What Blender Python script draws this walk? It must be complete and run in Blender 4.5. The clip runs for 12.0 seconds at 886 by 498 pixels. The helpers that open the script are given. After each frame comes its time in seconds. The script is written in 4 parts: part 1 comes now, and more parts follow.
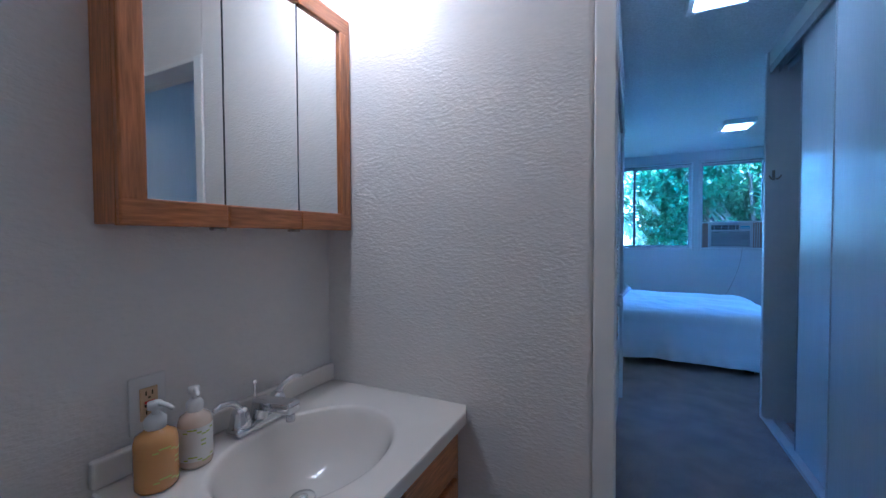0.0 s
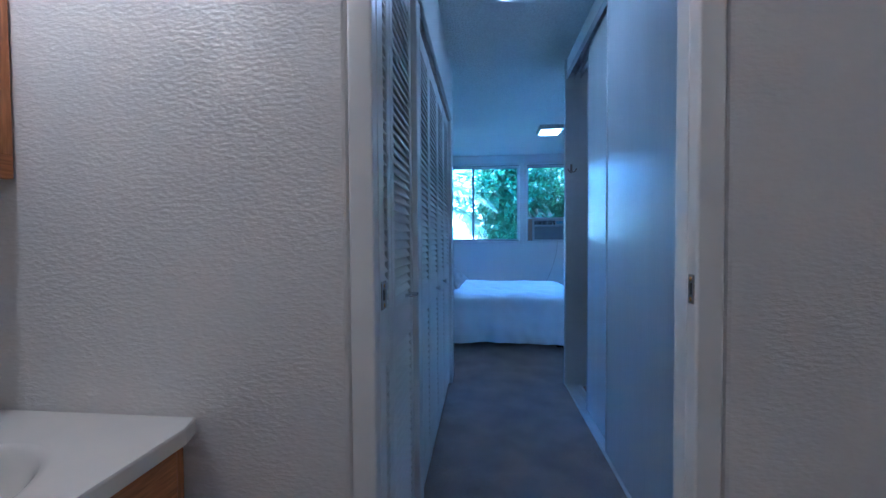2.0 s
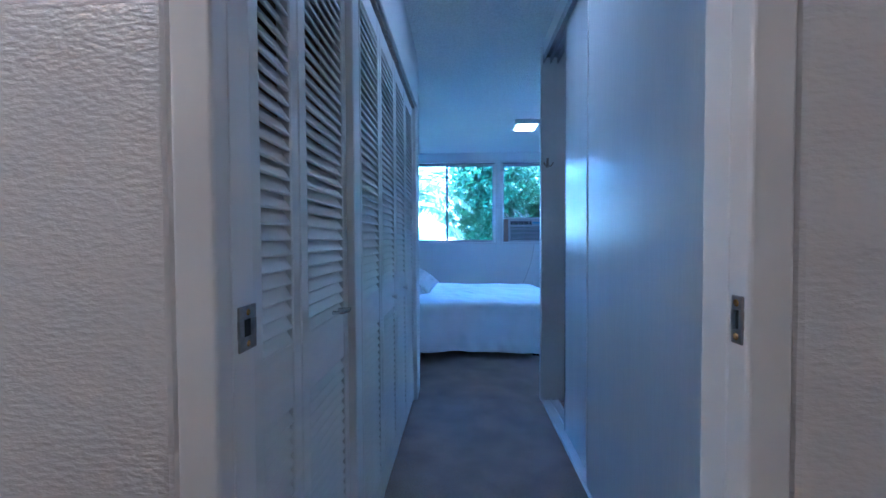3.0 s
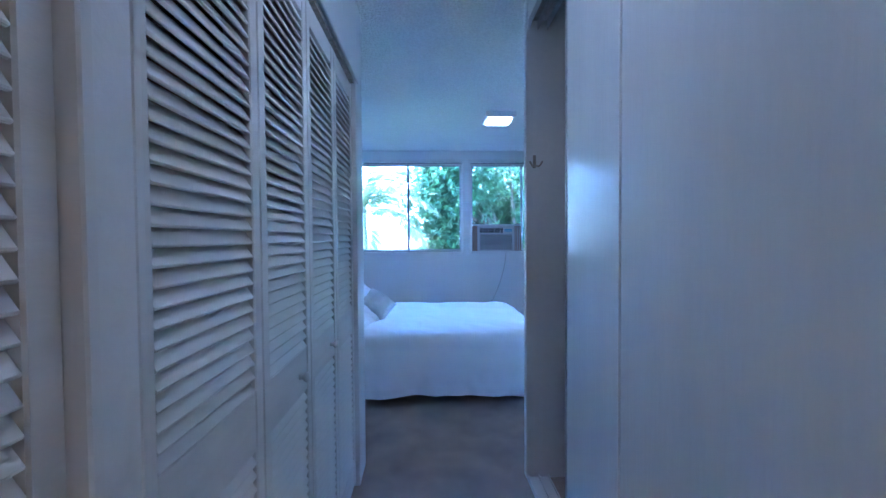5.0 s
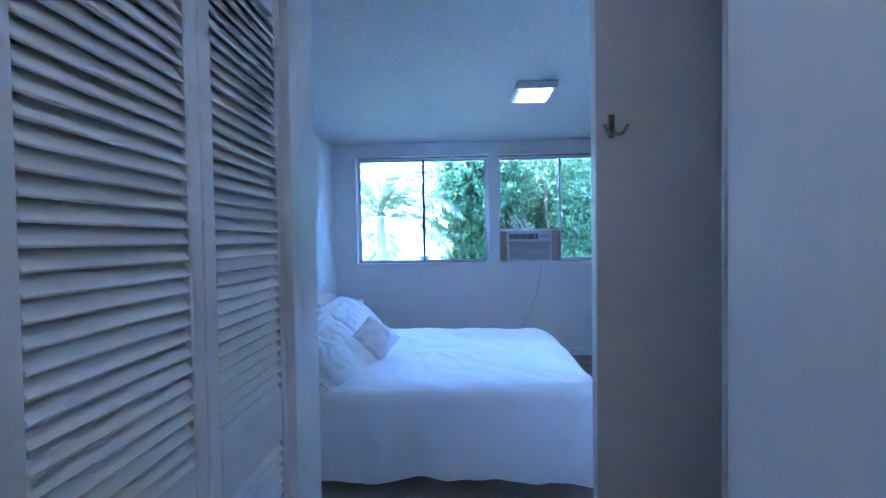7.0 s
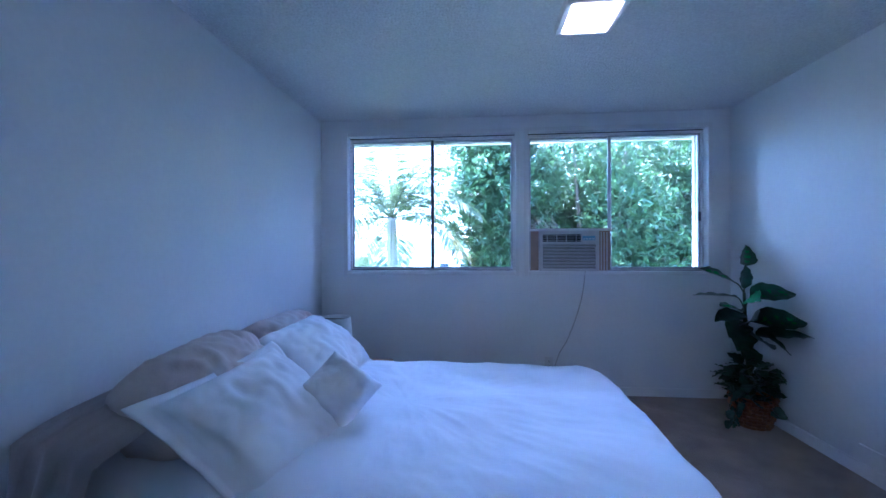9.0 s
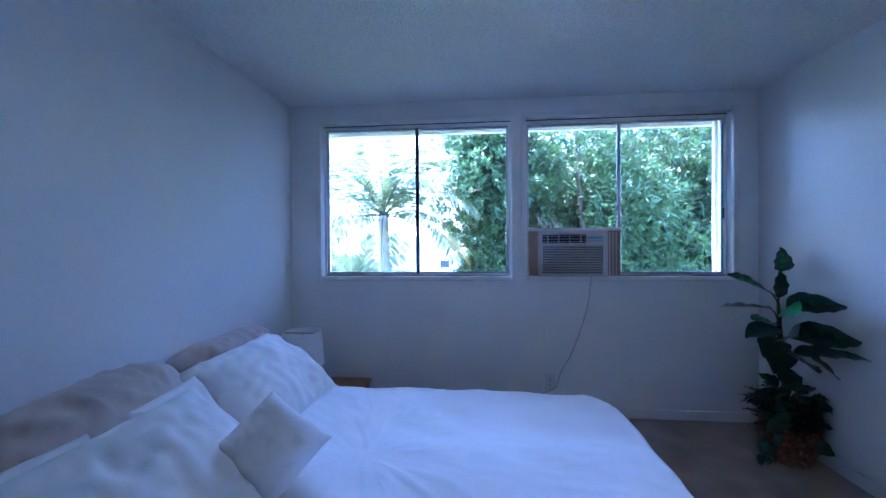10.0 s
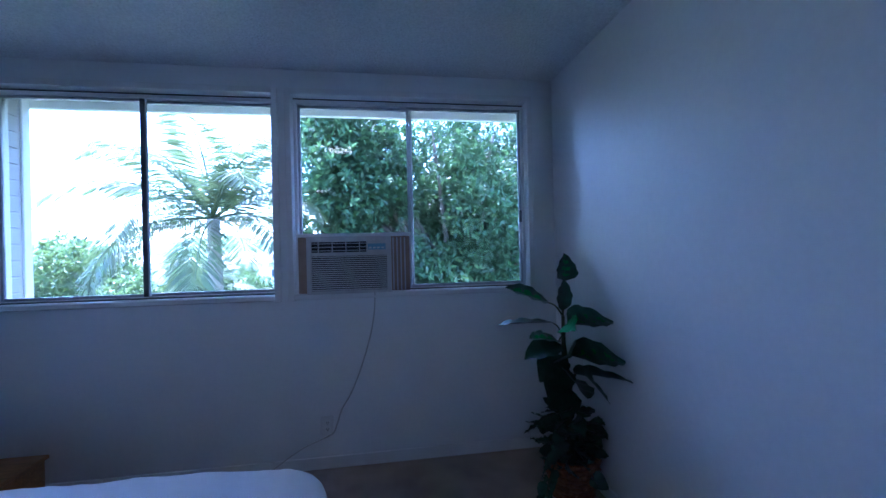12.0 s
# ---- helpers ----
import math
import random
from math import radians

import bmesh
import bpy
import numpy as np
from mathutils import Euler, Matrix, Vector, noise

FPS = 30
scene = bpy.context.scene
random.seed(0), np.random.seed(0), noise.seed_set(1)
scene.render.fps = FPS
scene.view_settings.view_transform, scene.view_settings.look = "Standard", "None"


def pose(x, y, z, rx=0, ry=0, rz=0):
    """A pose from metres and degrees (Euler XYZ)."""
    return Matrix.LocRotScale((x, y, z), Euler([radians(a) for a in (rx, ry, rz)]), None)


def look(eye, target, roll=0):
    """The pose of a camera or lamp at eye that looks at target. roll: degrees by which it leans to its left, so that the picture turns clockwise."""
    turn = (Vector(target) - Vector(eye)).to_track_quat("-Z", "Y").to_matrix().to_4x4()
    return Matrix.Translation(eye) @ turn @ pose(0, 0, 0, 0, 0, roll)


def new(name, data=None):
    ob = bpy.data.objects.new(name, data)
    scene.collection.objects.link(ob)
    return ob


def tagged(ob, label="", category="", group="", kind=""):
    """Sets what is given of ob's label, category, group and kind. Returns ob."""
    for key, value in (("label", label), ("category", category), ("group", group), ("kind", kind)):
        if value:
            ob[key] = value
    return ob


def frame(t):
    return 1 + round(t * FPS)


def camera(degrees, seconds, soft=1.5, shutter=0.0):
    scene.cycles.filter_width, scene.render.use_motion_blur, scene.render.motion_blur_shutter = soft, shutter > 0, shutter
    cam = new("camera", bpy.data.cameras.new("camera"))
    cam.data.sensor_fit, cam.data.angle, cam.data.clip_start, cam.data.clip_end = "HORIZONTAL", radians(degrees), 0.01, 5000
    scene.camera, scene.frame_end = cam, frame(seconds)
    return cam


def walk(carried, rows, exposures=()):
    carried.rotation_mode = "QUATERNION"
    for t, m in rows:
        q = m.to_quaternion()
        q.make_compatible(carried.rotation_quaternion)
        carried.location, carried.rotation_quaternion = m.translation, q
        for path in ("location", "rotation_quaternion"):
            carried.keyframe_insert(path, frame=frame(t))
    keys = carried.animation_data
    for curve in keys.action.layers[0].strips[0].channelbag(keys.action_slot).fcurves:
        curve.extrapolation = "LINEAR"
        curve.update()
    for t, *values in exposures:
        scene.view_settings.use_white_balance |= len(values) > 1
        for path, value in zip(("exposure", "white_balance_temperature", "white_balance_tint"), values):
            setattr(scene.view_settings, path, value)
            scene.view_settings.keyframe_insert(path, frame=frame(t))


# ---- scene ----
cam = camera(97.1, 12.0)
PATH = [
    (0, (-0.012, -6.649, 1.231), (-0.886, -4.851, 1.175), -0.3),
    (0.5, (0.021, -6.623, 1.201), (-0.621, -4.73, 1.148), -0.3),
    (1, (0.056, -6.591, 1.181), (-0.406, -4.645, 1.129), -0.4),
    (1.5, (0.101, -6.518, 1.142), (-0.217, -4.545, 1.089), -0.4),
    (2, (0.163, -6.377, 1.125), (-0.042, -4.388, 1.069), -0.4),
    (2.5, (0.224, -6.213, 1.118), (0.08, -4.219, 1.064), -0.5),
    (3, (0.236, -6.068, 1.12), (0.138, -4.071, 1.069), -0.3),
    (5, (0.276, -5.35, 1.244), (0.349, -3.352, 1.193), -0.4),
    (5.5, (0.259, -5.169, 1.29), (0.332, -3.171, 1.241), -0.6),
    (6, (0.288, -4.952, 1.324), (0.356, -2.954, 1.276), -0.9),
    (6.5, (0.339, -4.725, 1.336), (0.334, -2.725, 1.286), -1.1),
    (8.5, (0.448, -3.717, 1.256), (0.29, -1.723, 1.254), -0.1),
    (9, (0.413, -3.493, 1.267), (0.236, -1.501, 1.267), -0.2),
    (9.5, (0.419, -3.272, 1.299), (0.251, -1.28, 1.281), -0.4),
    (10, (0.494, -3.058, 1.313), (0.311, -1.067, 1.296), -0.4),
    (10.5, (0.515, -2.819, 1.322), (0.388, -0.823, 1.306), -0.5),
    (11, (0.685, -2.646, 1.335), (0.677, -0.646, 1.31), -0.9),
    (11.5, (1.042, -2.558, 1.341), (1.123, -0.56, 1.339), -1.0),
    (12, (1.394, -2.488, 1.333), (1.694, -0.511, 1.331), -1.3),

]
EXPOSURES = [(0.0, 4.95, 3420, 10), (2.0, 5.03, 3470, 10), (3.2, 5.38, 3600, 13), (5.0, 5.55, 3960, 18), (6.5, 5.52, 4080, 20), (8.5, 5.05, 4280, 25),
             (10.0, 4.68, 4470, 28), (11.0, 4.62, 4450, 28), (12.0, 4.04, 4370, 27)]
walk(cam, [(t, look(eye, target, roll)) for t, eye, target, roll in PATH], EXPOSURES)

# ---- world, sun, lamps ----
world = bpy.data.worlds.new("sky")
scene.world = world
world.use_nodes = True
sky = world.node_tree.nodes.new("ShaderNodeTexSky")
sky.sky_type = "NISHITA"
sky.sun_disc = False
sky.sun_elevation = radians(71)
sky.sun_rotation = radians(321)
background = world.node_tree.nodes["Background"]
background.inputs["Strength"].default_value = 0.15
world.node_tree.links.new(sky.outputs[0], background.inputs[0])
sun_data = bpy.data.lights.new("sun", "SUN")
sun_data.energy, sun_data.angle, sun_data.color = 3.4, radians(0.5), (1.0, 0.95, 0.88)
sun = new("sun", sun_data)
sun.matrix_world = look((-2.05, 2.53, 9.45), (0, 0, 0))

# ---- materials ----


def material(name, colour, rough=0.5, metal=0.0, grain=0.0, grain_size=40.0, stain=0.0, stain_size=3.0, bump=0.0, bump_size=200.0,
             stretch=(1, 1, 1), emit=0.0, emit_colour=None, transmission=0.0, island=0.0, sheen=0.0, coat=0.0, bump_dist=0.002):
    m = bpy.data.materials.new(name)
    m.use_nodes = True
    nt = m.node_tree
    b = nt.nodes["Principled BSDF"]
    b.inputs["Base Color"].default_value = (*colour, 1)
    b.inputs["Roughness"].default_value = rough
    b.inputs["Metallic"].default_value = metal
    b.inputs["Transmission Weight"].default_value = transmission
    b.inputs["Sheen Weight"].default_value = sheen
    b.inputs["Coat Weight"].default_value = coat
    if emit:
        b.inputs["Emission Color"].default_value = (*(emit_colour or colour), 1)
        b.inputs["Emission Strength"].default_value = emit
    where = nt.nodes.new("ShaderNodeTexCoord")
    mapping = nt.nodes.new("ShaderNodeMapping")
    mapping.inputs["Scale"].default_value = stretch
    nt.links.new(where.outputs["Object"], mapping.inputs[0])
    last = None
    for amount, size in ((grain, grain_size), (stain, stain_size)):
        if not amount:
            continue
        n = nt.nodes.new("ShaderNodeTexNoise")
        n.inputs["Scale"].default_value = size
        n.inputs["Detail"].default_value = 5
        nt.links.new(mapping.outputs[0], n.inputs[0])
        ramp = nt.nodes.new("ShaderNodeMapRange")
        ramp.inputs["From Min"].default_value, ramp.inputs["From Max"].default_value = 0.3, 0.7
        ramp.inputs["To Min"].default_value, ramp.inputs["To Max"].default_value = 1 - amount, 1 + amount * 0.6
        nt.links.new(n.outputs["Fac"], ramp.inputs[0])
        mix = nt.nodes.new("ShaderNodeVectorMath")
        mix.operation = "MULTIPLY"
        if last:
            nt.links.new(last, mix.inputs[0])
        else:
            mix.inputs[0].default_value = colour
        nt.links.new(ramp.outputs[0], mix.inputs[1])
        last = mix.outputs[0]
    if island:
        g = nt.nodes.new("ShaderNodeNewGeometry")
        ramp = nt.nodes.new("ShaderNodeMapRange")
        ramp.inputs["To Min"].default_value, ramp.inputs["To Max"].default_value = 1 - island, 1 + island
        nt.links.new(g.outputs["Random Per Island"], ramp.inputs[0])
        mix = nt.nodes.new("ShaderNodeVectorMath")
        mix.operation = "MULTIPLY"
        if last:
            nt.links.new(last, mix.inputs[0])
        else:
            mix.inputs[0].default_value = colour
        nt.links.new(ramp.outputs[0], mix.inputs[1])
        last = mix.outputs[0]
    if last:
        nt.links.new(last, b.inputs["Base Color"])
    if bump:
        n = nt.nodes.new("ShaderNodeTexNoise")
        n.inputs["Scale"].default_value = bump_size
        n.inputs["Detail"].default_value = 3
        nt.links.new(mapping.outputs[0], n.inputs[0])
        bm_ = nt.nodes.new("ShaderNodeBump")
        bm_.inputs["Strength"].default_value = bump
        bm_.inputs["Distance"].default_value = bump_dist
        nt.links.new(n.outputs["Fac"], bm_.inputs["Height"])
        nt.links.new(bm_.outputs[0], b.inputs["Normal"])
    return m


WALL = material("wall_paint", (0.85, 0.85, 0.83), 0.42, grain=0.02, stain=0.05, stain_size=1.2, bump=0.25, bump_size=120)
BATH_WALL = material("orange_peel_paint", (0.80, 0.77, 0.73), 0.36, grain=0.02, stain=0.05, stain_size=1.5, bump=0.42, bump_size=95,
                     stretch=(0.7, 0.7, 1.6), bump_dist=0.005)
CEILING = material("popcorn_ceiling", (0.84, 0.84, 0.82), 0.9, grain=0.11, grain_size=85, stain=0.05, stain_size=1.0, bump=1.0, bump_size=75, bump_dist=0.02)
TRIM = material("gloss_trim_paint", (0.83, 0.82, 0.79), 0.30, stain=0.05, stain_size=6, bump=0.15, bump_size=60)
LOUVRE = material("cream_louvre_paint", (0.80, 0.79, 0.75), 0.38, stain=0.05, stain_size=8, bump=0.2, bump_size=50, stretch=(1, 1, 4))
SLIDING = material("painted_plywood", (0.82, 0.83, 0.82), 0.27, grain=0.015, grain_size=30, stain=0.04, stain_size=2, bump=0.3, bump_size=30, stretch=(3, 3, 0.3), bump_dist=0.003)
CARPET = material("worn_carpet", (0.46, 0.345, 0.26), 0.95, grain=0.30, grain_size=150, stain=0.24, stain_size=5, bump=1.0, bump_size=420, sheen=0.2, bump_dist=0.008)
VINYL = material("bath_vinyl", (0.55, 0.5, 0.44), 0.4, grain=0.08, stain=0.1)
COTTON = material("white_cotton", (0.84, 0.84, 0.84), 0.85, grain=0.02, grain_size=300, stain=0.03, bump=0.2, bump_size=14, sheen=0.2, bump_dist=0.010)
TAUPE = material("taupe_cotton", (0.64, 0.55, 0.50), 0.85, grain=0.05, grain_size=200, stain=0.08, bump=0.45, bump_size=12, sheen=0.2, bump_dist=0.015)
OAK = material("golden_oak", (0.50, 0.20, 0.045), 0.38, grain=0.35, grain_size=14, stain=0.2, stain_size=5, bump=0.15, bump_size=60, stretch=(12, 12, 1), coat=0.2)
OAK_RAIL = material("golden_oak_rail", (0.50, 0.20, 0.045), 0.38, grain=0.35, grain_size=14, stain=0.2, stain_size=5, bump=0.15, bump_size=60, stretch=(12, 1, 12), coat=0.2)
PINE = material("honey_wood", (0.40, 0.19, 0.07), 0.45, grain=0.25, grain_size=10, stain=0.15, stretch=(1, 10, 10))
MARBLE = material("cultured_marble", (0.80, 0.76, 0.69), 0.16, stain=0.05, stain_size=5, coat=0.3)
CHROME = material("chrome", (0.75, 0.76, 0.78), 0.08, 1.0, stain=0.05, stain_size=30)
BRASS = material("polished_brass", (0.75, 0.45, 0.14), 0.2, 1.0, stain=0.1, stain_size=20)
STEEL = material("worn_steel", (0.42, 0.38, 0.33), 0.35, 1.0, grain=0.2, stain=0.25, stain_size=60)
MIRROR = material("mirror_glass", (0.88, 0.90, 0.90), 0.015, 1.0)
# near-black: solid dark parts, and painted shade inside holes and recesses
DARK = material("dark_parts_and_shade", (0.015, 0.015, 0.016), 0.7)
ALU = material("mill_aluminium", (0.55, 0.56, 0.57), 0.38, 0.4, grain=0.1, stain=0.15, stain_size=12)
ALU_DARK = material("dark_aluminium", (0.13, 0.14, 0.15), 0.4, 0.6, stain=0.15, stain_size=12)
WHITE_PLASTIC = material("white_plastic", (0.78, 0.77, 0.74), 0.35, stain=0.04, stain_size=12)
IVORY = material("ivory_plastic", (0.72, 0.52, 0.27), 0.35, stain=0.06, stain_size=30)
RED = material("red_button", (0.6, 0.04, 0.02), 0.4)
AC_GREY = material("aged_grey_plastic", (0.62, 0.60, 0.57), 0.45, stain=0.08, stain_size=15)
AC_BLUE = material("pale_blue_badge", (0.22, 0.42, 0.55), 0.35)
PANEL_BROWN = material("brown_filler_panel", (0.36, 0.25, 0.18), 0.6, stain=0.12, stain_size=12)
SOAP = material("amber_soap", (0.62, 0.33, 0.07), 0.2, stain=0.06, stain_size=20, coat=0.6)
LOTION = material("cream_lotion", (0.80, 0.66, 0.50), 0.25, stain=0.04, stain_size=20, coat=0.5)
LABEL = material("white_label", (0.82, 0.80, 0.74), 0.4)
LIME = material("lime_print", (0.50, 0.55, 0.04), 0.4)
SHADE = material("white_lamp_shade", (0.82, 0.82, 0.80), 0.8, grain=0.03, grain_size=200, bump=0.2, bump_size=300)
CERAMIC = material("pale_ceramic", (0.7, 0.68, 0.64), 0.25, stain=0.04)
BULB = material("warm_globe", (1.0, 0.86, 0.68), 0.3, emit=2.05, emit_colour=(1.0, 0.66, 0.35))
DIFFUSER = material("lit_diffuser", (0.9, 0.9, 0.88), 0.4, emit=0.5, emit_colour=(1.0, 0.86, 0.68))
DIFFUSER_DIM = material("dim_lit_diffuser", (0.9, 0.9, 0.88), 0.4, emit=0.30, emit_colour=(1.0, 0.86, 0.68))
CORD = material("grey_cord", (0.55, 0.53, 0.50), 0.5)
LEAF = material("dark_plant_leaf", (0.020, 0.075, 0.035), 0.32, grain=0.3, grain_size=25, stain=0.3, stain_size=9, island=0.35)
LEAF_BRIGHT = material("pale_leaf_heart", (0.02, 0.26, 0.05), 0.75, grain=0.3, grain_size=40)
STEM = material("plant_stem", (0.06, 0.08, 0.03), 0.6, grain=0.3, grain_size=30)
WICKER = material("brown_wicker", (0.30, 0.13, 0.05), 0.6, grain=0.3, grain_size=60, island=0.2)
SOIL = material("dark_soil", (0.03, 0.022, 0.016), 0.95, grain=0.4, grain_size=60, bump=0.8, bump_size=60)
BARK = material("grey_bark", (0.14, 0.11, 0.085), 0.9, grain=0.4, grain_size=12, bump=0.9, bump_size=15, stretch=(1, 1, 0.3), bump_dist=0.02)
PALM_BARK = material("palm_bark", (0.30, 0.27, 0.23), 0.9, grain=0.3, grain_size=12, bump=0.8, bump_size=14, stretch=(1, 1, 3), bump_dist=0.02)
TREE_LEAF = material("tree_leaf", (0.060, 0.115, 0.040), 0.55, island=0.5, stain=0.3, stain_size=0.6)
PALM_LEAF = material("palm_leaf", (0.085, 0.12, 0.05), 0.45, island=0.3, stain=0.25, stain_size=2)
PALM_DRY = material("dry_palm_leaf", (0.42, 0.30, 0.10), 0.6, island=0.3)
HEDGE = material("garden_leaf", (0.10, 0.15, 0.045), 0.55, island=0.5, stain=0.3, stain_size=0.3)
GRASS = material("lawn", (0.09, 0.12, 0.04), 0.95, grain=0.4, grain_size=6, stain=0.35, stain_size=0.15, bump=0.6, bump_size=40)
CONCRETE = material("pale_concrete", (0.42, 0.40, 0.37), 0.9, grain=0.12, grain_size=20, stain=0.12, stain_size=0.6, bump=0.3, bump_size=50)
BLOCK = material("painted_block", (0.40, 0.39, 0.35), 0.85, grain=0.12, grain_size=40, stain=0.1, stain_size=3, bump=0.6, bump_size=80)
STUCCO = material("white_stucco", (0.74, 0.73, 0.70), 0.9, grain=0.06, grain_size=30, stain=0.08, bump=0.5, bump_size=90)
ROOF = material("roof_shingle", (0.20, 0.17, 0.15), 0.9, grain=0.25, grain_size=4, stain=0.2, bump=0.5, bump_size=12)
HOUSE_WINDOW = material("far_glass", (0.03, 0.04, 0.05), 0.08)
CAR_BLUE = material("teal_car_paint", (0.05, 0.22, 0.26), 0.25, coat=0.6)
RUBBER = material("tyre_rubber", (0.02, 0.02, 0.02), 0.8)
# closet shade put into the colour, so the louvre gaps stay dark
CLOSET_SHADE = material("dark_closet_shade", (0.30, 0.24, 0.19), 0.8, grain=0.15, stain=0.15)
HILL = material("far_woods", (0.06, 0.11, 0.06), 0.95, grain=0.4, grain_size=0.3, stain=0.3, stain_size=0.05)


def let_light_through(m, share):
    """Thin leaves: part of the light that falls on one side leaves by the other."""
    nt = m.node_tree
    b = nt.nodes["Principled BSDF"]
    thin = nt.nodes.new("ShaderNodeBsdfTranslucent")
    mix = nt.nodes.new("ShaderNodeMixShader")
    mix.inputs[0].default_value = share
    if b.inputs["Base Color"].links:
        nt.links.new(b.inputs["Base Color"].links[0].from_socket, thin.inputs[0])
    else:
        thin.inputs[0].default_value = b.inputs["Base Color"].default_value
    nt.links.new(b.outputs[0], mix.inputs[1])
    nt.links.new(thin.outputs[0], mix.inputs[2])
    nt.links.new(mix.outputs[0], nt.nodes["Material Output"].inputs[0])


for foliage in (TREE_LEAF, PALM_LEAF, PALM_DRY, HEDGE):
    let_light_through(foliage, 0.4)


def pane_material():
    m = bpy.data.materials.new("window_glass")
    m.use_nodes = True
    nt = m.node_tree
    nt.nodes.remove(nt.nodes["Principled BSDF"])
    clear = nt.nodes.new("ShaderNodeBsdfTransparent")
    clear.inputs[0].default_value = (0.97, 0.97, 0.97, 1)
    gloss = nt.nodes.new("ShaderNodeBsdfGlossy")
    gloss.inputs["Roughness"].default_value = 0.02
    fres = nt.nodes.new("ShaderNodeFresnel")
    mix = nt.nodes.new("ShaderNodeMixShader")
    nt.links.new(fres.outputs[0], mix.inputs[0])
    nt.links.new(clear.outputs[0], mix.inputs[1])
    nt.links.new(gloss.outputs[0], mix.inputs[2])
    nt.links.new(mix.outputs[0], nt.nodes["Material Output"].inputs[0])
    return m


GLASS = pane_material()

# ---- mesh helpers ----


def box(bm, x0, x1, y0, y1, z0, z1, bevel=0.0, segments=1, m=None):
    """A box, with rounded edges where bevel is given, added to bm."""
    made = bmesh.ops.create_cube(bm, size=1)["verts"]
    for v in made:
        v.co = Vector((x0 + (v.co.x + 0.5) * (x1 - x0), y0 + (v.co.y + 0.5) * (y1 - y0), z0 + (v.co.z + 0.5) * (z1 - z0)))
    if bevel:
        edges = list({e for v in made for e in v.link_edges})
        out = bmesh.ops.bevel(bm, geom=edges, offset=bevel, segments=segments, affect="EDGES", profile=0.5)
        made = list({v for f in out["faces"] for v in f.verts} | {v for v in made if v.is_valid})
    if m is not None:
        bmesh.ops.transform(bm, matrix=m, verts=made)
    return bm


def boxed(*args, **kw):
    return box(bmesh.new(), *args, **kw)


def lathe(profile, steps=24, m=None):
    """A solid of revolution round z from (radius, height) pairs."""
    bm = bmesh.new()
    rings = []
    for r, z in profile:
        if r < 1e-5:
            rings.append([bm.verts.new((0, 0, z))])
        else:
            rings.append([bm.verts.new((r * math.cos(k * math.tau / steps), r * math.sin(k * math.tau / steps), z)) for k in range(steps)])
    for a, b in zip(rings, rings[1:]):
        for k in range(steps):
            n = (k + 1) % steps
            quad = [a[k % len(a)], a[n % len(a)], b[n % len(b)], b[k % len(b)]]
            quad = list(dict.fromkeys(quad))
            if len(quad) > 2:
                bm.faces.new(quad)
    for f in bm.faces:
        f.smooth = True
    if m is not None:
        bm.transform(m)
    return bm


def tube(points, radius, steps=8, taper=1.0):
    """A round tube along points."""
    bm = bmesh.new()
    pts = [Vector(p) for p in points]
    rings = []
    for i, p in enumerate(pts):
        d = (pts[min(i + 1, len(pts) - 1)] - pts[max(i - 1, 0)]).normalized()
        a = d.orthogonal().normalized() if i == 0 else (rings_a - d * rings_a.dot(d)).normalized()
        rings_a = a
        b = d.cross(a)
        r = radius * (1 + (taper - 1) * i / (len(pts) - 1))
        rings.append([bm.verts.new(p + r * (a * math.cos(k * math.tau / steps) + b * math.sin(k * math.tau / steps))) for k in range(steps)])
    for p, q in zip(rings, rings[1:]):
        for k in range(steps):
            bm.faces.new((p[k], p[(k + 1) % steps], q[(k + 1) % steps], q[k]))
    bm.faces.new(rings[0][::-1])
    bm.faces.new(rings[-1])
    for f in bm.faces:
        f.smooth = True
    return bm


def mesh_of(name, bm, mat, smooth=False):
    me = bpy.data.meshes.new(name)
    bmesh.ops.recalc_face_normals(bm, faces=bm.faces)
    bm.to_mesh(me)
    bm.free()
    me.materials.append(mat)
    if smooth:
        for p in me.polygons:
            p.use_smooth = True
    return me


def part(name, bm, mat, parent, label="", smooth=False):
    ob = new(name, mesh_of(name, bm, mat, smooth))
    ob.parent = parent
    return tagged(ob, label)


def thing(name, label, category, m=None, group="", kind=""):
    ob = new(name)
    ob.empty_display_size = 0.1
    if m is not None:
        ob.matrix_world = m
    return tagged(ob, label, category, group, kind)


def solid(name, bm, mat, label, category, group="", kind="", smooth=False):
    return tagged(new(name, mesh_of(name, bm, mat, smooth)), label, category, group, kind)


def setting(name, bm, mat, label="", category=""):
    return solid(name, bm, mat, label, category or name.split("_")[0], kind="structure")


def spline(points, n=8):
    """Points along a smooth curve through those given."""
    p = [Vector(q) for q in points]
    p = [p[0] * 2 - p[1], *p, p[-1] * 2 - p[-2]]
    out = []
    for i in range(1, len(p) - 2):
        for k in range(n):
            t = k / n
            out.append(0.5 * (2 * p[i] + (p[i + 1] - p[i - 1]) * t + (2 * p[i - 1] - 5 * p[i] + 4 * p[i + 1] - p[i + 2]) * t * t
                              + (3 * p[i] - p[i - 1] - 3 * p[i + 1] + p[i + 2]) * t ** 3))
    return out + [p[-2]]


# ---- structure ----
H = 2.44
WX0, WX1 = -1.022, 2.531        # bedroom side walls
HALL_L, HALL_R = -0.080, 0.785  # hall faces
BATH_Y = -5.628                 # bath face of the wall to the hall
HALL_Y = -5.475
END_Y = -3.335                  # where the hall opens into the bedroom
BED_BACK = -3.20
SILL, HEAD = 1.070, 2.290

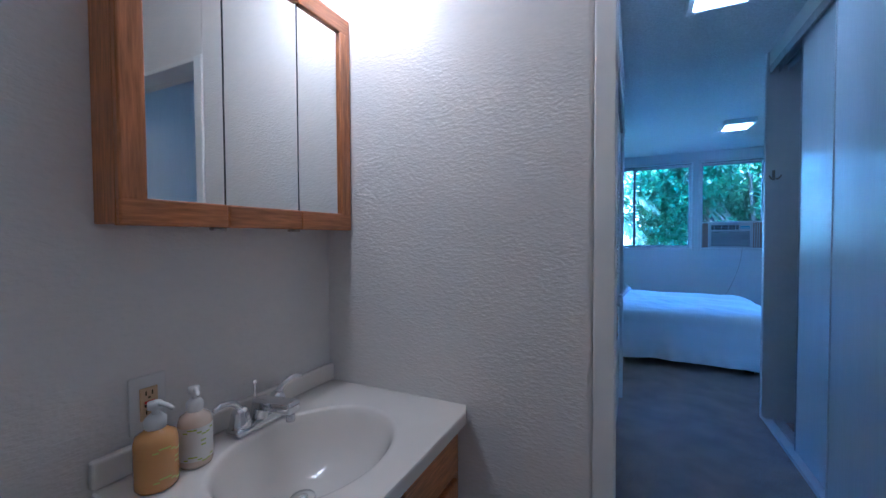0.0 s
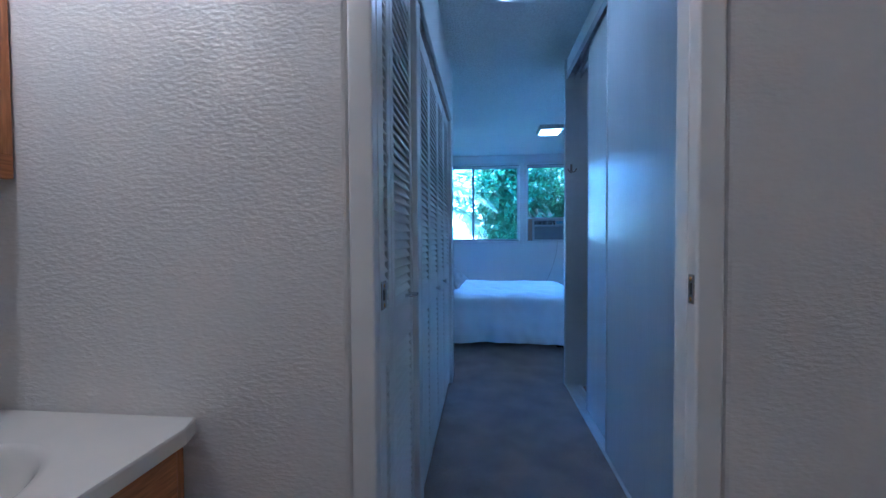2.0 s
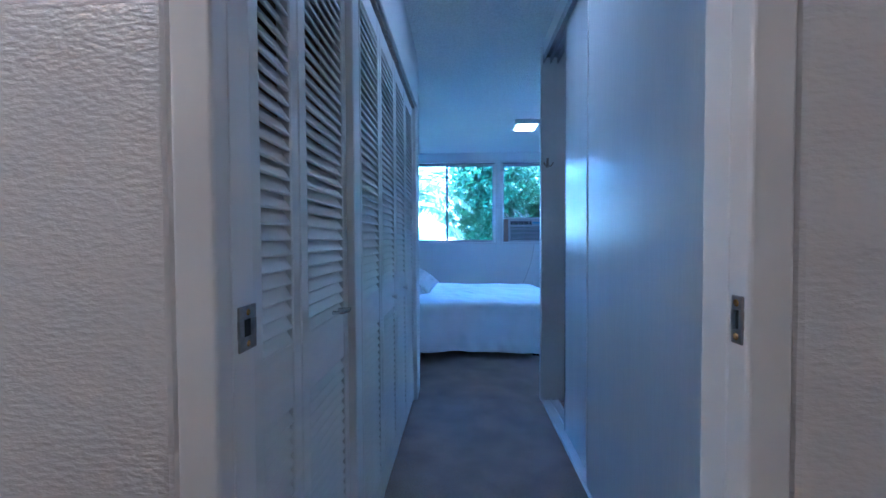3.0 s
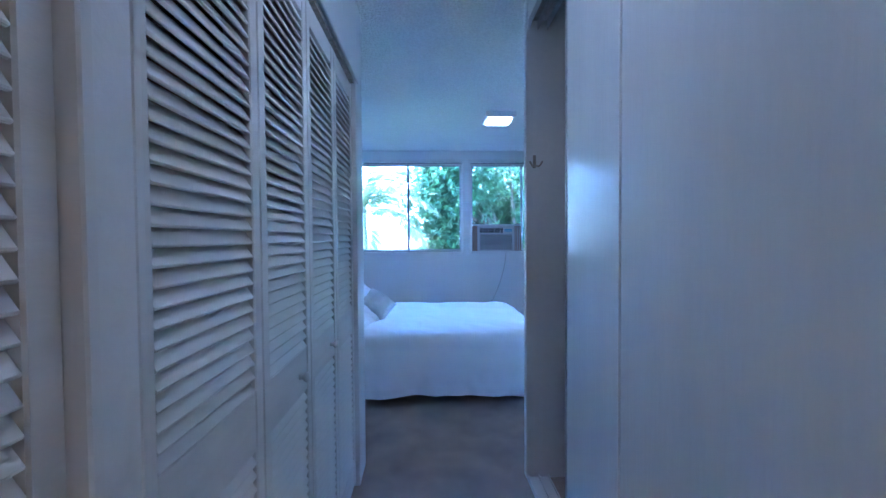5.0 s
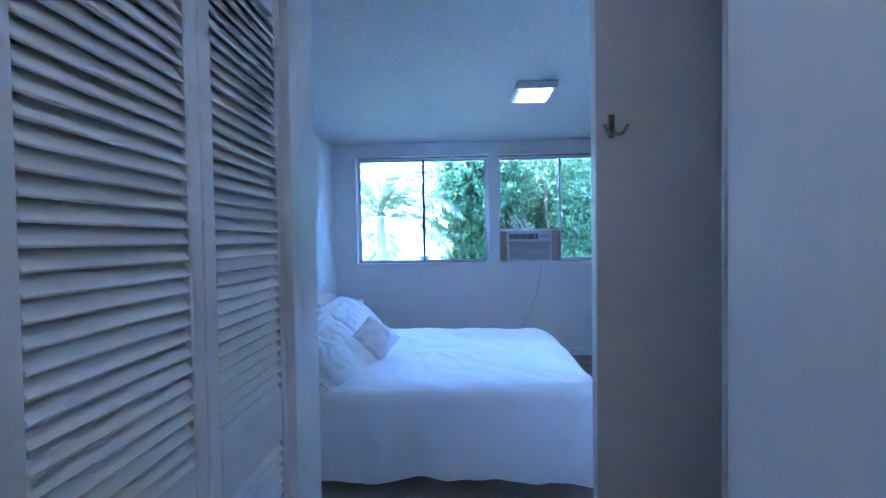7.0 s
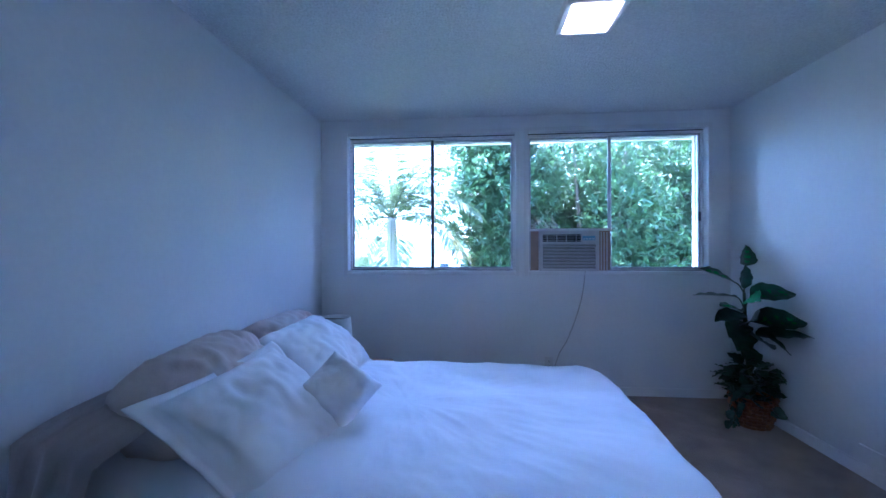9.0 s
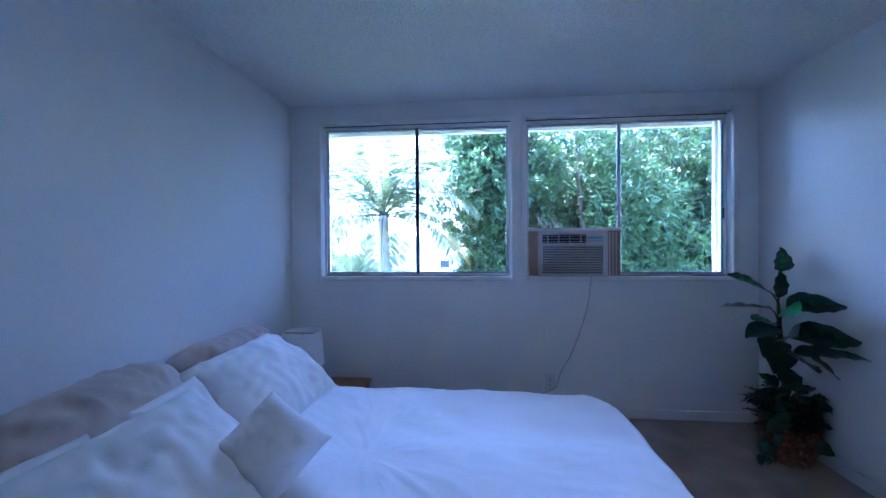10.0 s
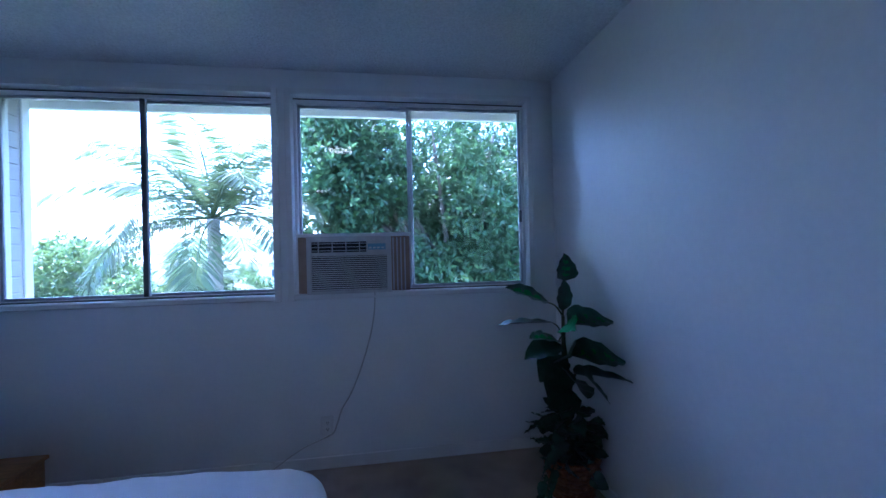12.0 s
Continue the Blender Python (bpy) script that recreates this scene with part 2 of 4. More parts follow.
setting("floor", boxed(-1.2, 2.7, -5.56, 0.02, -0.12, 0.0), CARPET, "mottled taupe wall to wall carpet, worn and stained", "carpet")
setting("floor_bath", boxed(-1.2, 1.5, -7.8, -5.56, -0.12, -0.004), VINYL, "pale vinyl bathroom floor", "floor")
setting("ceiling", boxed(-1.2, 2.75, -5.56, 0.16, H, H + 0.12), CEILING, "white popcorn textured ceiling", "ceiling")
setting("ceiling_bath", boxed(-1.2, 1.5, -7.8, -5.56, H, H + 0.12), WALL, "white painted bathroom ceiling", "ceiling")


def wall_with_windows():
    bm = bmesh.new()
    y0, y1 = 0.0, 0.16
    box(bm, WX0 - 0.16, WX1 + 0.16, y0, y1, -0.1, SILL)
    box(bm, WX0 - 0.16, WX1 + 0.16, y0, y1, HEAD, H + 0.1)
    box(bm, WX0 - 0.16, -0.765, y0, y1, SILL, HEAD)
    box(bm, 0.745, 0.855, y0, y1, SILL, HEAD)
    box(bm, 2.345, WX1 + 0.16, y0, y1, SILL, HEAD)
    return bm


setting("wall_north", wall_with_windows(), WALL, "white painted bedroom wall with two wide window openings", "wall")
setting("wall_west", boxed(WX0 - 0.16, WX0, BED_BACK, -0.001, 0, H), WALL, "plain white painted bedroom wall", "wall")
setting("wall_east", boxed(WX1, WX1 + 0.16, -3.40, -0.001, 0, H), WALL, "plain white painted bedroom wall", "wall")


def closet_west():
    bm = bmesh.new()
    box(bm, WX0 - 0.16, HALL_L, END_Y, BED_BACK, 0, H, 0.006, 2)
    box(bm, HALL_L - 0.10, HALL_L, HALL_Y, END_Y, 2.030, H)
    box(bm, HALL_L - 0.10, HALL_L, -4.930, -4.845, 0, 2.030, 0.006, 2)
    return bm


setting("wall_hall_west", closet_west(), WALL, "white painted closet wall along the hall", "wall")


# unseen wall, dark brown to deepen the shade between the slats
setting("wall_closet_back", boxed(-0.80, -0.74, HALL_Y, END_Y, 0, H), CLOSET_SHADE, "unseen back wall of the closet, coloured dark for shade behind the louvres", "wall")


def closet_east():
    bm = bmesh.new()
    box(bm, 0.772, WX1, -3.370, -3.330, 0, H, 0.004, 2)
    box(bm, HALL_R, HALL_R + 0.10, HALL_Y, END_Y, 2.345, H)
    box(bm, 1.42, 1.50, HALL_Y, END_Y, 0, H)
    return bm


setting("wall_hall_east", closet_east(), WALL, "white painted closet wall at the hall's end", "wall")


def bath_wall():
    bm = bmesh.new()
    box(bm, -1.10, -0.100, BATH_Y, HALL_Y, 0, H, 0.012, 3)
    box(bm, 0.594, 1.60, BATH_Y, HALL_Y, 0, H, 0.012, 3)
    box(bm, -0.100, 0.594, BATH_Y + 0.002, HALL_Y - 0.002, 1.985, H)
    return bm


setting("wall_bath_north", bath_wall(), BATH_WALL, "off-white orange-peel textured bathroom wall beside the doorway", "wall")
setting("wall_bath_west", boxed(-1.10, -0.940, -7.8, BATH_Y, 0, H), BATH_WALL, "off-white textured bathroom wall", "wall")
setting("wall_bath_east", boxed(1.30, 1.46, -7.8, BATH_Y, 0, H), BATH_WALL, "off-white textured bathroom wall", "wall")
setting("wall_bath_south", boxed(-0.94, 1.30, -7.8, -7.64, 0, H), BATH_WALL, "off-white textured bathroom wall", "wall")


def jamb(x0, x1, face, stop):
    """A jamb flush with the bathroom wall, with a thin stop bead on its inner face."""
    bm = bmesh.new()
    box(bm, x0, x1, BATH_Y - 0.003, -5.546, 0, 1.984, 0.005, 3)
    box(bm, min(face, face + stop), max(face, face + stop), -5.600, -5.592, 0, 1.964, 0.001)
    return bm


frame_bath = thing("door_frame_1", "white painted bathroom door frame with metal strike plates", "door frame", kind="structure")
part("jamb", jamb(-0.099, -0.049, -0.050, 0.003), TRIM, frame_bath)
part("jamb", jamb(0.545, 0.593, 0.546, -0.003), TRIM, frame_bath)
part("head_jamb", boxed(-0.049, 0.545, BATH_Y - 0.002, -5.547, 1.965, 1.984, bevel=0.003), TRIM, frame_bath)


def strike(x, y, side, half, z0, z1):
    """A strike plate let into a jamb, with the latch hole and two screws."""
    bm = bmesh.new()
    a, b = min(x, x + side * 0.003), max(x, x + side * 0.003)
    h0, h1, w = z0 + (z1 - z0) * 0.3, z0 + (z1 - z0) * 0.7, half * 0.45
    box(bm, a, b, y - half, y + half, z0, h0, 0.0008)
    box(bm, a, b, y - half, y + half, h1, z1, 0.0008)
    box(bm, a, b, y - half, y - w, h0, h1)
    box(bm, a, b, y + w, y + half, h0, h1)
    plate = part("strike_plate", bm, STEEL, frame_bath, "worn steel strike plate")
    part("latch_hole", boxed(min(x, x + side * 0.001), max(x, x + side * 0.001), y - w, y + w, h0, h1), DARK, plate)
    for z in ((z0 + h0) / 2, (z1 + h1) / 2):
        m = Matrix.Translation((x + side * 0.003, y, z)) @ Matrix.Rotation(radians(90 * side), 4, "Y")
        part("screw", lathe([(0.0042, -0.001), (0.0040, 0.0008), (0.002, 0.0014), (0, 0.0014)], 12, m), BRASS, plate, "brass screw head")


strike(-0.049, -5.568, 1, 0.0205, 0.975, 1.034)
strike(0.545, -5.6165, -1, 0.0085, 1.001, 1.055)

# baseboards
setting("baseboard_north", boxed(WX0, WX1, -0.012, -0.001, 0, 0.075, bevel=0.004), TRIM, "white painted low baseboard", "baseboard")
setting("baseboard_east", boxed(WX1 - 0.012, WX1 - 0.001, BED_BACK, -0.013, 0, 0.075, bevel=0.004), TRIM, "white painted low baseboard", "baseboard")
setting("baseboard_west", boxed(WX0 + 0.001, WX0 + 0.012, BED_BACK, -0.013, 0, 0.075, bevel=0.004), TRIM, "white painted low baseboard", "baseboard")

# ---- windows ----


def window(name, x0, x1, meet, fixed_front, label):
    w = thing(name, label, "window", kind="structure")
    bm = bmesh.new()
    # wooden casing, standing proud of the wall
    cw = 0.035
    box(bm, x0 - cw, x0, -0.022, -0.001, SILL - 0.04, HEAD + cw, 0.004, 2)
    box(bm, x1, x1 + cw, -0.022, -0.001, SILL - 0.04, HEAD + cw, 0.004, 2)
    box(bm, x0, x1, -0.020, -0.001, HEAD, HEAD + cw, 0.004, 2)
    part("casing", bm, TRIM, w)
    part("sill", boxed(x0, x1, -0.028, 0.055, SILL - 0.03, SILL + 0.004, bevel=0.006), TRIM, w)
    bm = bmesh.new()
    f = 0.018
    box(bm, x0, x0 + f, 0.055, 0.115, SILL, HEAD, 0.002)
    box(bm, x1 - f, x1, 0.055, 0.115, SILL, HEAD, 0.002)
    box(bm, x0 + f, x1 - f, 0.055, 0.115, HEAD - 0.03, HEAD, 0.002)
    box(bm, x0 + f, x1 - f, 0.055, 0.115, SILL, SILL + 0.018, 0.002)
    part("frame", bm, TRIM, w, "white painted window frame")
    for k, (a, b) in enumerate(((x0 + f, meet + 0.018), (meet - 0.018, x1 - f))):
        y = 0.068 if (k == 0) == fixed_front else 0.092
        bm = bmesh.new()
        s = 0.016
        z0, z1 = SILL + 0.018, HEAD - 0.03
        box(bm, a, a + s, y, y + 0.018, z0, z1, 0.002)
        box(bm, b - s, b, y, y + 0.018, z0, z1, 0.002)
        box(bm, a + s, b - s, y, y + 0.018, z0, z0 + s, 0.002)
        box(bm, a + s, b - s, y, y + 0.018, z1 - s, z1, 0.002)
        sash = part("sash", bm, ALU, w, "aluminium sliding sash")
        pane = part("pane", boxed(a + s, b - s, y + 0.007, y + 0.011, z0 + s, z1 - s), GLASS, sash)
        pane.visible_shadow = False
    if fixed_front:
        part("meeting_stile", boxed(meet - 0.012, meet + 0.014, 0.060, 0.0675, SILL + 0.018, HEAD - 0.03, bevel=0.002), ALU_DARK, w, "dark meeting stile")
    # thin dark strips paint the shadow lines under the head and along the sill
    bm = bmesh.new()
    for q in ((x0 + 0.002, x1 - 0.002, 0.052, 0.0549, HEAD - 0.008, HEAD - 0.002), (x0 + f, x1 - f, 0.052, 0.0549, SILL + 0.0045, SILL + 0.010)):
        box(bm, *q)
    part("shadow_line", bm, DARK, w, "dark strip drawn as the shadow line at head and sill")
    return w


window_left = window("window_1", -0.765, 0.745, 0.0, True, "wide aluminium sliding window with white wooden casing")
window_right = window("window_2", 0.855, 2.345, 1.575, False, "aluminium sliding window holding an air conditioner")
part("latch", boxed(2.305, 2.323, 0.046, 0.056, 1.50, 1.58, bevel=0.003), ALU_DARK, window_right, "dark window latch")

# ---- louvred closet doors ----
PITCH = 0.0285
SLAT_MESHES = {}


def slat_mesh(width):
    key = round(width, 3)
    if key not in SLAT_MESHES:
        bm = boxed(-0.0035, 0.0035, 0, width, -0.0205, 0.0205, bevel=0.002)
        bm.transform(Matrix.Rotation(radians(-33), 4, "Y"))
        SLAT_MESHES[key] = mesh_of("slat", bm, LOUVRE)
    return SLAT_MESHES[key]


def louvre_panel(parent, y0, y1, stile, x=-0.100, z_top=2.008, knob=None):
    p = part("panel", boxed(x - 0.028, x, y0, y0 + stile, 0.02, z_top, bevel=0.003), LOUVRE, parent)
    bm = bmesh.new()
    box(bm, x - 0.028, x, y1 - stile, y1, 0.02, z_top, 0.003)
    part("stile", bm, LOUVRE, p)
    for z0, z1 in ((0.02, 0.15), (0.785, 0.915), (z_top - 0.075, z_top)):
        part("rail", boxed(x - 0.026, x - 0.002, y0 + stile, y1 - stile, z0, z1, bevel=0.002), LOUVRE, p)
    me = slat_mesh(y1 - y0 - 2 * stile)
    for lo, hi in ((0.15, 0.785), (0.915, z_top - 0.075)):
        n = int((hi - lo) / PITCH)
        for k in range(n):
            s = new("slat", me)
            s.parent = p
            s.location = (x - 0.014, y0 + stile, lo + (k + 0.6) * (hi - lo) / n)
    if knob is not None:
        prof = [(0, 0.030), (0.010, 0.029), (0.015, 0.023), (0.013, 0.016), (0.007, 0.010), (0.008, 0.0)]
        bm = lathe(prof, 16, Matrix.Translation((x, knob, 0.848)) @ Matrix.Rotation(radians(90), 4, "Y"))
        part("knob", bm, TRIM, p, "small white painted knob")
    return p


bifold_near = thing("bifold_door", "narrow cream louvred bifold closet door, beside the bathroom", "closet door", group="louvred closet doors")
louvre_panel(bifold_near, -5.462, -5.272, 0.036)
p = louvre_panel(bifold_near, -5.268, -4.935, 0.040)
part("pull", tube(spline([(-0.100, -5.075, 0.93), (-0.072, -5.070, 0.932), (-0.068, -5.03, 0.932), (-0.100, -5.025, 0.93)], 5), 0.005), CHROME, p, "small chrome pull handle")
bifold_a = thing("bifold_door", "cream louvred bifold closet door, closed, nearer the bathroom", "closet door", group="louvred closet doors")
louvre_panel(bifold_a, -4.838, -4.459, 0.036)
louvre_panel(bifold_a, -4.455, -4.102, 0.036, knob=-4.215)
bifold_b = thing("bifold_door", "cream louvred bifold closet door, closed, at the bedroom end", "closet door", group="louvred closet doors")
louvre_panel(bifold_b, -4.098, -3.749, 0.036, knob=-3.86)
louvre_panel(bifold_b, -3.745, -3.395, 0.036)

closet_frame = thing("closet_frame", "white painted closet door frame with dark top track", "door frame", kind="structure")
part("top_track", boxed(-0.130, -0.086, -4.825, -3.385, 2.012, 2.030), STEEL, closet_frame, "dark steel top track")
part("jamb", boxed(-0.130, -0.078, -3.391, -3.336, 0, 2.03, bevel=0.003), TRIM, closet_frame)
part("jamb", boxed(-0.130, -0.078, -4.862, -4.844, 0, 2.03, bevel=0.003), TRIM, closet_frame)
part("jamb", boxed(-0.130, -0.078, -4.934, -4.915, 0, 2.03, bevel=0.003), TRIM, closet_frame)
part("head_trim", boxed(-0.095, -0.070, -5.465, -3.336, 2.030, 2.062, bevel=0.004), TRIM, closet_frame)

# ---- sliding closet doors ----


def sliding_door(y0, y1, x, label):
    d = thing("sliding_door", label, "closet door", group="sliding closet doors")
    part("leaf", boxed(x, x + 0.028, y0, y1, 0.022, 2.31, bevel=0.003, segments=2), SLIDING, d)
    part("edge_strip", boxed(x - 0.004, x + 0.030, y1, y1 + 0.008, 0.022, 2.31, bevel=0.002), ALU if x > 0.80 else TRIM, d)
    return d


sliding_door(-4.95, -3.833, 0.818, "satin white painted plywood sliding closet door, partly open")
sliding_door(-5.470, -4.335, 0.782, "satin white painted plywood sliding closet door, closed")
track = thing("closet_track", "white two-channel sliding door track at head and floor", "track", kind="structure")
bm = bmesh.new()
box(bm, 0.786, 0.884, -5.47, -3.372, 2.338, 2.345)
for x in (0.786, 0.832, 0.880):
    box(bm, x, x + 0.004, -5.47, -3.372, 2.295, 2.338)
part("top_track", bm, ALU, track)
bm = bmesh.new()
box(bm, 0.776, 0.890, -5.47, -3.372, 0.0, 0.010, 0.002)
for x in (0.778, 0.834, 0.884):
    box(bm, x, x + 0.005, -5.47, -3.372, 0.010, 0.022)
part("floor_track", bm, TRIM, track)
hook = thing("coat_hook", "dark metal double coat hook on the closet end wall", "hook")
part("plate", boxed(0.807, 0.823, -3.376, -3.371, 1.60, 1.665, bevel=0.002), STEEL, hook)
for s in (-1, 1):
    part("prong", tube(spline([(0.815, -3.376, 1.615), (0.815 + s * 0.016, -3.400, 1.605), (0.815 + s * 0.032, -3.408, 1.628)], 6), 0.0045), STEEL, hook)

# ---- ceiling lights ----


def ceiling_light(x0, x1, y0, y1, label, lit):
    c = thing("ceiling_light", label, "ceiling light", group="ceiling lights")
    bm = bmesh.new()
    for a, b, d, e in ((x0 - 0.03, x1 + 0.03, y0 - 0.03, y0), (x0 - 0.03, x1 + 0.03, y1, y1 + 0.03), (x0 - 0.03, x0, y0, y1), (x1, x1 + 0.03, y0, y1)):
        box(bm, a, b, d, e, H - 0.052, H - 0.001, 0.003)
    part("frame", bm, WHITE_PLASTIC, c)
    part("diffuser", boxed(x0, x1, y0, y1, H - 0.060, H - 0.02, bevel=0.012, segments=3), lit, c, "lit white diffuser")


ceiling_light(0.852, 1.078, -1.650, -1.405, "square flush ceiling light, lit, in the bedroom", DIFFUSER)
ceiling_light(0.255, 0.490, -4.50, -4.24, "square flush ceiling light, lit, in the hall", DIFFUSER_DIM)
# ---- bathroom ----


def vanity_top():
    """Moulded counter with an oval bowl sunk into it."""
    bm = bmesh.new()
    x0, x1, y0, y1, zt = -0.938, -0.418, -6.290, BATH_Y - 0.001, 0.756
    cx, cy, ax, ay = -0.672, -5.985, 0.172, 0.218
    n = 64
    rings = []

    def ring(f):
        rings.append([bm.verts.new(f(k * math.tau / n)) for k in range(n)])

    def edge(a):
        c, s = math.cos(a), math.sin(a)
        t = min((x1 - cx if c > 0 else x0 - cx) / c if abs(c) > 1e-6 else 9, (y1 - cy if s > 0 else y0 - cy) / s if abs(s) > 1e-6 else 9)
        return (cx + c * t, cy + s * t, zt)

    ring(lambda a: (*edge(a)[:2], zt - 0.032))
    ring(lambda a: (*edge(a)[:2], zt - 0.004))
    ring(lambda a: (cx + (edge(a)[0] - cx) * 0.992, cy + (edge(a)[1] - cy) * 0.992, zt))
    for s, d in ((1.06, 0.0), (1.02, 0.001), (0.99, 0.006), (0.96, 0.018), (0.90, 0.045), (0.80, 0.080), (0.66, 0.112), (0.48, 0.134), (0.30, 0.146), (0.13, 0.150)):
        ring(lambda a, s=s, d=d: (cx - 0.05 * (1 - min(s, 1)) + ax * s * math.cos(a), cy + 0.02 * (1 - min(s, 1)) + ay * s * math.sin(a), zt - d))
    for a, b in zip(rings, rings[1:]):
        for k in range(n):
            f = bm.faces.new((a[k], a[(k + 1) % n], b[(k + 1) % n], b[k]))
            f.smooth = rings.index(a) > 2
    return bm


vanity = thing("vanity_cabinet", "golden oak bathroom vanity cabinet under the sink", "cabinet")
bm = bmesh.new()
box(bm, -0.480, -0.462, -6.275, BATH_Y - 0.002, 0.09, 0.722, 0.002)
box(bm, -0.935, -0.480, -6.275, -6.259, 0.09, 0.722)
box(bm, -0.935, -0.480, BATH_Y - 0.018, BATH_Y - 0.002, 0.09, 0.722)
box(bm, -0.935, -0.480, -6.259, BATH_Y - 0.018, 0.09, 0.106)
part("body", bm, OAK, vanity)
part("toe_kick", boxed(-0.935, -0.520, -6.270, BATH_Y - 0.004, 0.0, 0.09), OAK, vanity)
for y0, y1 in ((-6.255, -5.975), (-5.945, -5.665)):
    d = part("door", boxed(-0.462, -0.446, y0, y1, 0.12, 0.56, bevel=0.004, segments=2), OAK, vanity)
    part("panel", boxed(-0.446, -0.440, y0 + 0.055, y1 - 0.055, 0.175, 0.505, bevel=0.004), OAK, d)
    part("drawer_front", boxed(-0.462, -0.446, y0, y1, 0.58, 0.705, bevel=0.004, segments=2), OAK_RAIL, vanity)
sink = thing("sink_counter", "cream cultured marble counter with moulded oval sink", "sink")
part("counter", vanity_top(), MARBLE, sink)
part("backsplash", boxed(-0.938, -0.917, -6.290, BATH_Y - 0.001, 0.757, 0.812, bevel=0.006, segments=3), MARBLE, sink)
DRAIN = Matrix.Translation((-0.722, -5.967, 0.607))
drain = part("drain", lathe([(0.012, 0.004), (0.020, 0.003), (0.029, 0.004), (0.031, 0.0), (0.029, -0.002)], 24, DRAIN), CHROME, sink, "chrome drain ring")
part("drain_hole", lathe([(0, 0.001), (0.020, 0.001), (0.020, -0.004), (0, -0.004)], 20, DRAIN), DARK, drain)
part("stopper", lathe([(0, 0.007), (0.011, 0.006), (0.013, 0.003), (0.011, 0.001)], 20, DRAIN), CHROME, drain)


def faucet():
    f = thing("faucet", "chrome two-handle bathroom faucet with lever handles", "faucet")
    bx, by, bz = -0.868, -5.965, 0.757
    bm = boxed(bx - 0.024, bx + 0.026, by - 0.082, by + 0.082, bz, bz + 0.022, bevel=0.010, segments=3)
    part("base", bm, CHROME, f, smooth=True)
    for s in (-1, 1):
        bm = lathe([(0.026, 0.0), (0.024, 0.014), (0.019, 0.034), (0.015, 0.044), (0, 0.047)], 20, Matrix.Translation((bx, by + s * 0.055, bz + 0.020)))
        h = part("handle", bm, CHROME, f)
        part("lever", tube(spline([(bx, by + s * 0.055, bz + 0.060), (bx + 0.004, by + s * 0.075, bz + 0.082), (bx + 0.008, by + s * 0.105, bz + 0.092), (bx + 0.010, by + s * 0.128, bz + 0.086)], 5), 0.0095, 10, 0.65), CHROME, h)
    bm = boxed(bx - 0.010, bx + 0.125, by - 0.019, by + 0.019, bz + 0.040, bz + 0.072, bevel=0.009, segments=3)
    for v in bm.verts:
        v.co.z += 0.010 * (v.co.x - bx) / 0.12
    part("spout", bm, CHROME, f, smooth=True)
    part("spout_body", lathe([(0.024, 0.0), (0.021, 0.03), (0.017, 0.055), (0, 0.06)], 20, Matrix.Translation((bx, by, bz + 0.012))), CHROME, f)
    part("aerator", lathe([(0.011, 0.0), (0.011, 0.018), (0, 0.018)], 16, Matrix.Translation((bx + 0.108, by, bz + 0.030))), CHROME, f)
    rod = part("lift_rod", tube([(bx - 0.018, by, bz + 0.02), (bx - 0.018, by, bz + 0.10)], 0.003), CHROME, f)
    part("rod_knob", lathe([(0, 0.016), (0.006, 0.012), (0.006, 0.004), (0, 0)], 12, Matrix.Translation((bx - 0.018, by, bz + 0.098))), CHROME, rod)


faucet()


def pump_bottle(x, y, r, h, body, label, turn, clear):
    b = thing("pump_bottle", label, "bottle", Matrix.Translation((x, y, 0.757)) @ Matrix.Rotation(turn, 4, "Z"), group="pump bottles by the sink")
    part("body", lathe([(0, 0), (r * 0.92, 0), (r, 0.006), (r, h * 0.78), (r * 0.9, h * 0.90), (r * 0.55, h * 0.97), (r * 0.42, h), (0, h)], 28), body, b)
    if not clear:
        part("label", lathe([(r + 0.0006, h * 0.14), (r + 0.0006, h * 0.76)], 28), LABEL, b, "white paper label")
    for z0, z1 in ((0.17, 0.195), (0.67, 0.695)):
        bm = bmesh.new()
        for k in range(7):
            a0, a1 = -0.9 + k * 0.26, -0.9 + (k + 1) * 0.26
            w = 0.006 * math.sin(k * 1.1)
            vs = [bm.verts.new(((r + 0.0014) * math.cos(a), (r + 0.0014) * math.sin(a), h * z + w)) for a, z in ((a0, z0), (a1, z0), (a1, z1), (a0, z1))]
            bm.faces.new(vs)
        part("print_band", bm, LIME, b, "lime green printed band")
    for z in (0.42, 0.50):
        bm = bmesh.new()
        for k in range(3):
            a0, a1 = 0.1 + k * 0.1, 0.19 + k * 0.1
            vs = [bm.verts.new(((r + 0.0014) * math.cos(a), (r + 0.0014) * math.sin(a), h * q)) for a, q in ((a0, z), (a1, z), (a1, z + 0.03), (a0, z + 0.03))]
            bm.faces.new(vs)
        part("print_mark", bm, LIME, b)
    part("collar", lathe([(r * 0.46, h), (r * 0.50, h + 0.004), (r * 0.50, h + 0.018), (r * 0.3, h + 0.026), (0, h + 0.026)], 20), WHITE_PLASTIC, b)
    pump = part("pump", lathe([(r * 0.16, h + 0.02), (r * 0.16, h + 0.036), (r * 0.34, h + 0.037), (r * 0.34, h + 0.050), (0, h + 0.052)], 16), WHITE_PLASTIC, b)
    part("nozzle", tube(spline([(0, 0, h + 0.045), (r * 0.6, 0, h + 0.047), (r * 1.1, 0, h + 0.040)], 4), 0.0055, 8, 0.7), WHITE_PLASTIC, pump)
    return b


pump_bottle(-0.838, -6.222, 0.037, 0.112, SOAP, "clear pump bottle of amber hand soap with lime print", radians(15), True)
pump_bottle(-0.846, -6.142, 0.032, 0.112, LOTION, "white labelled pump bottle of hand lotion with lime print", radians(-20), False)


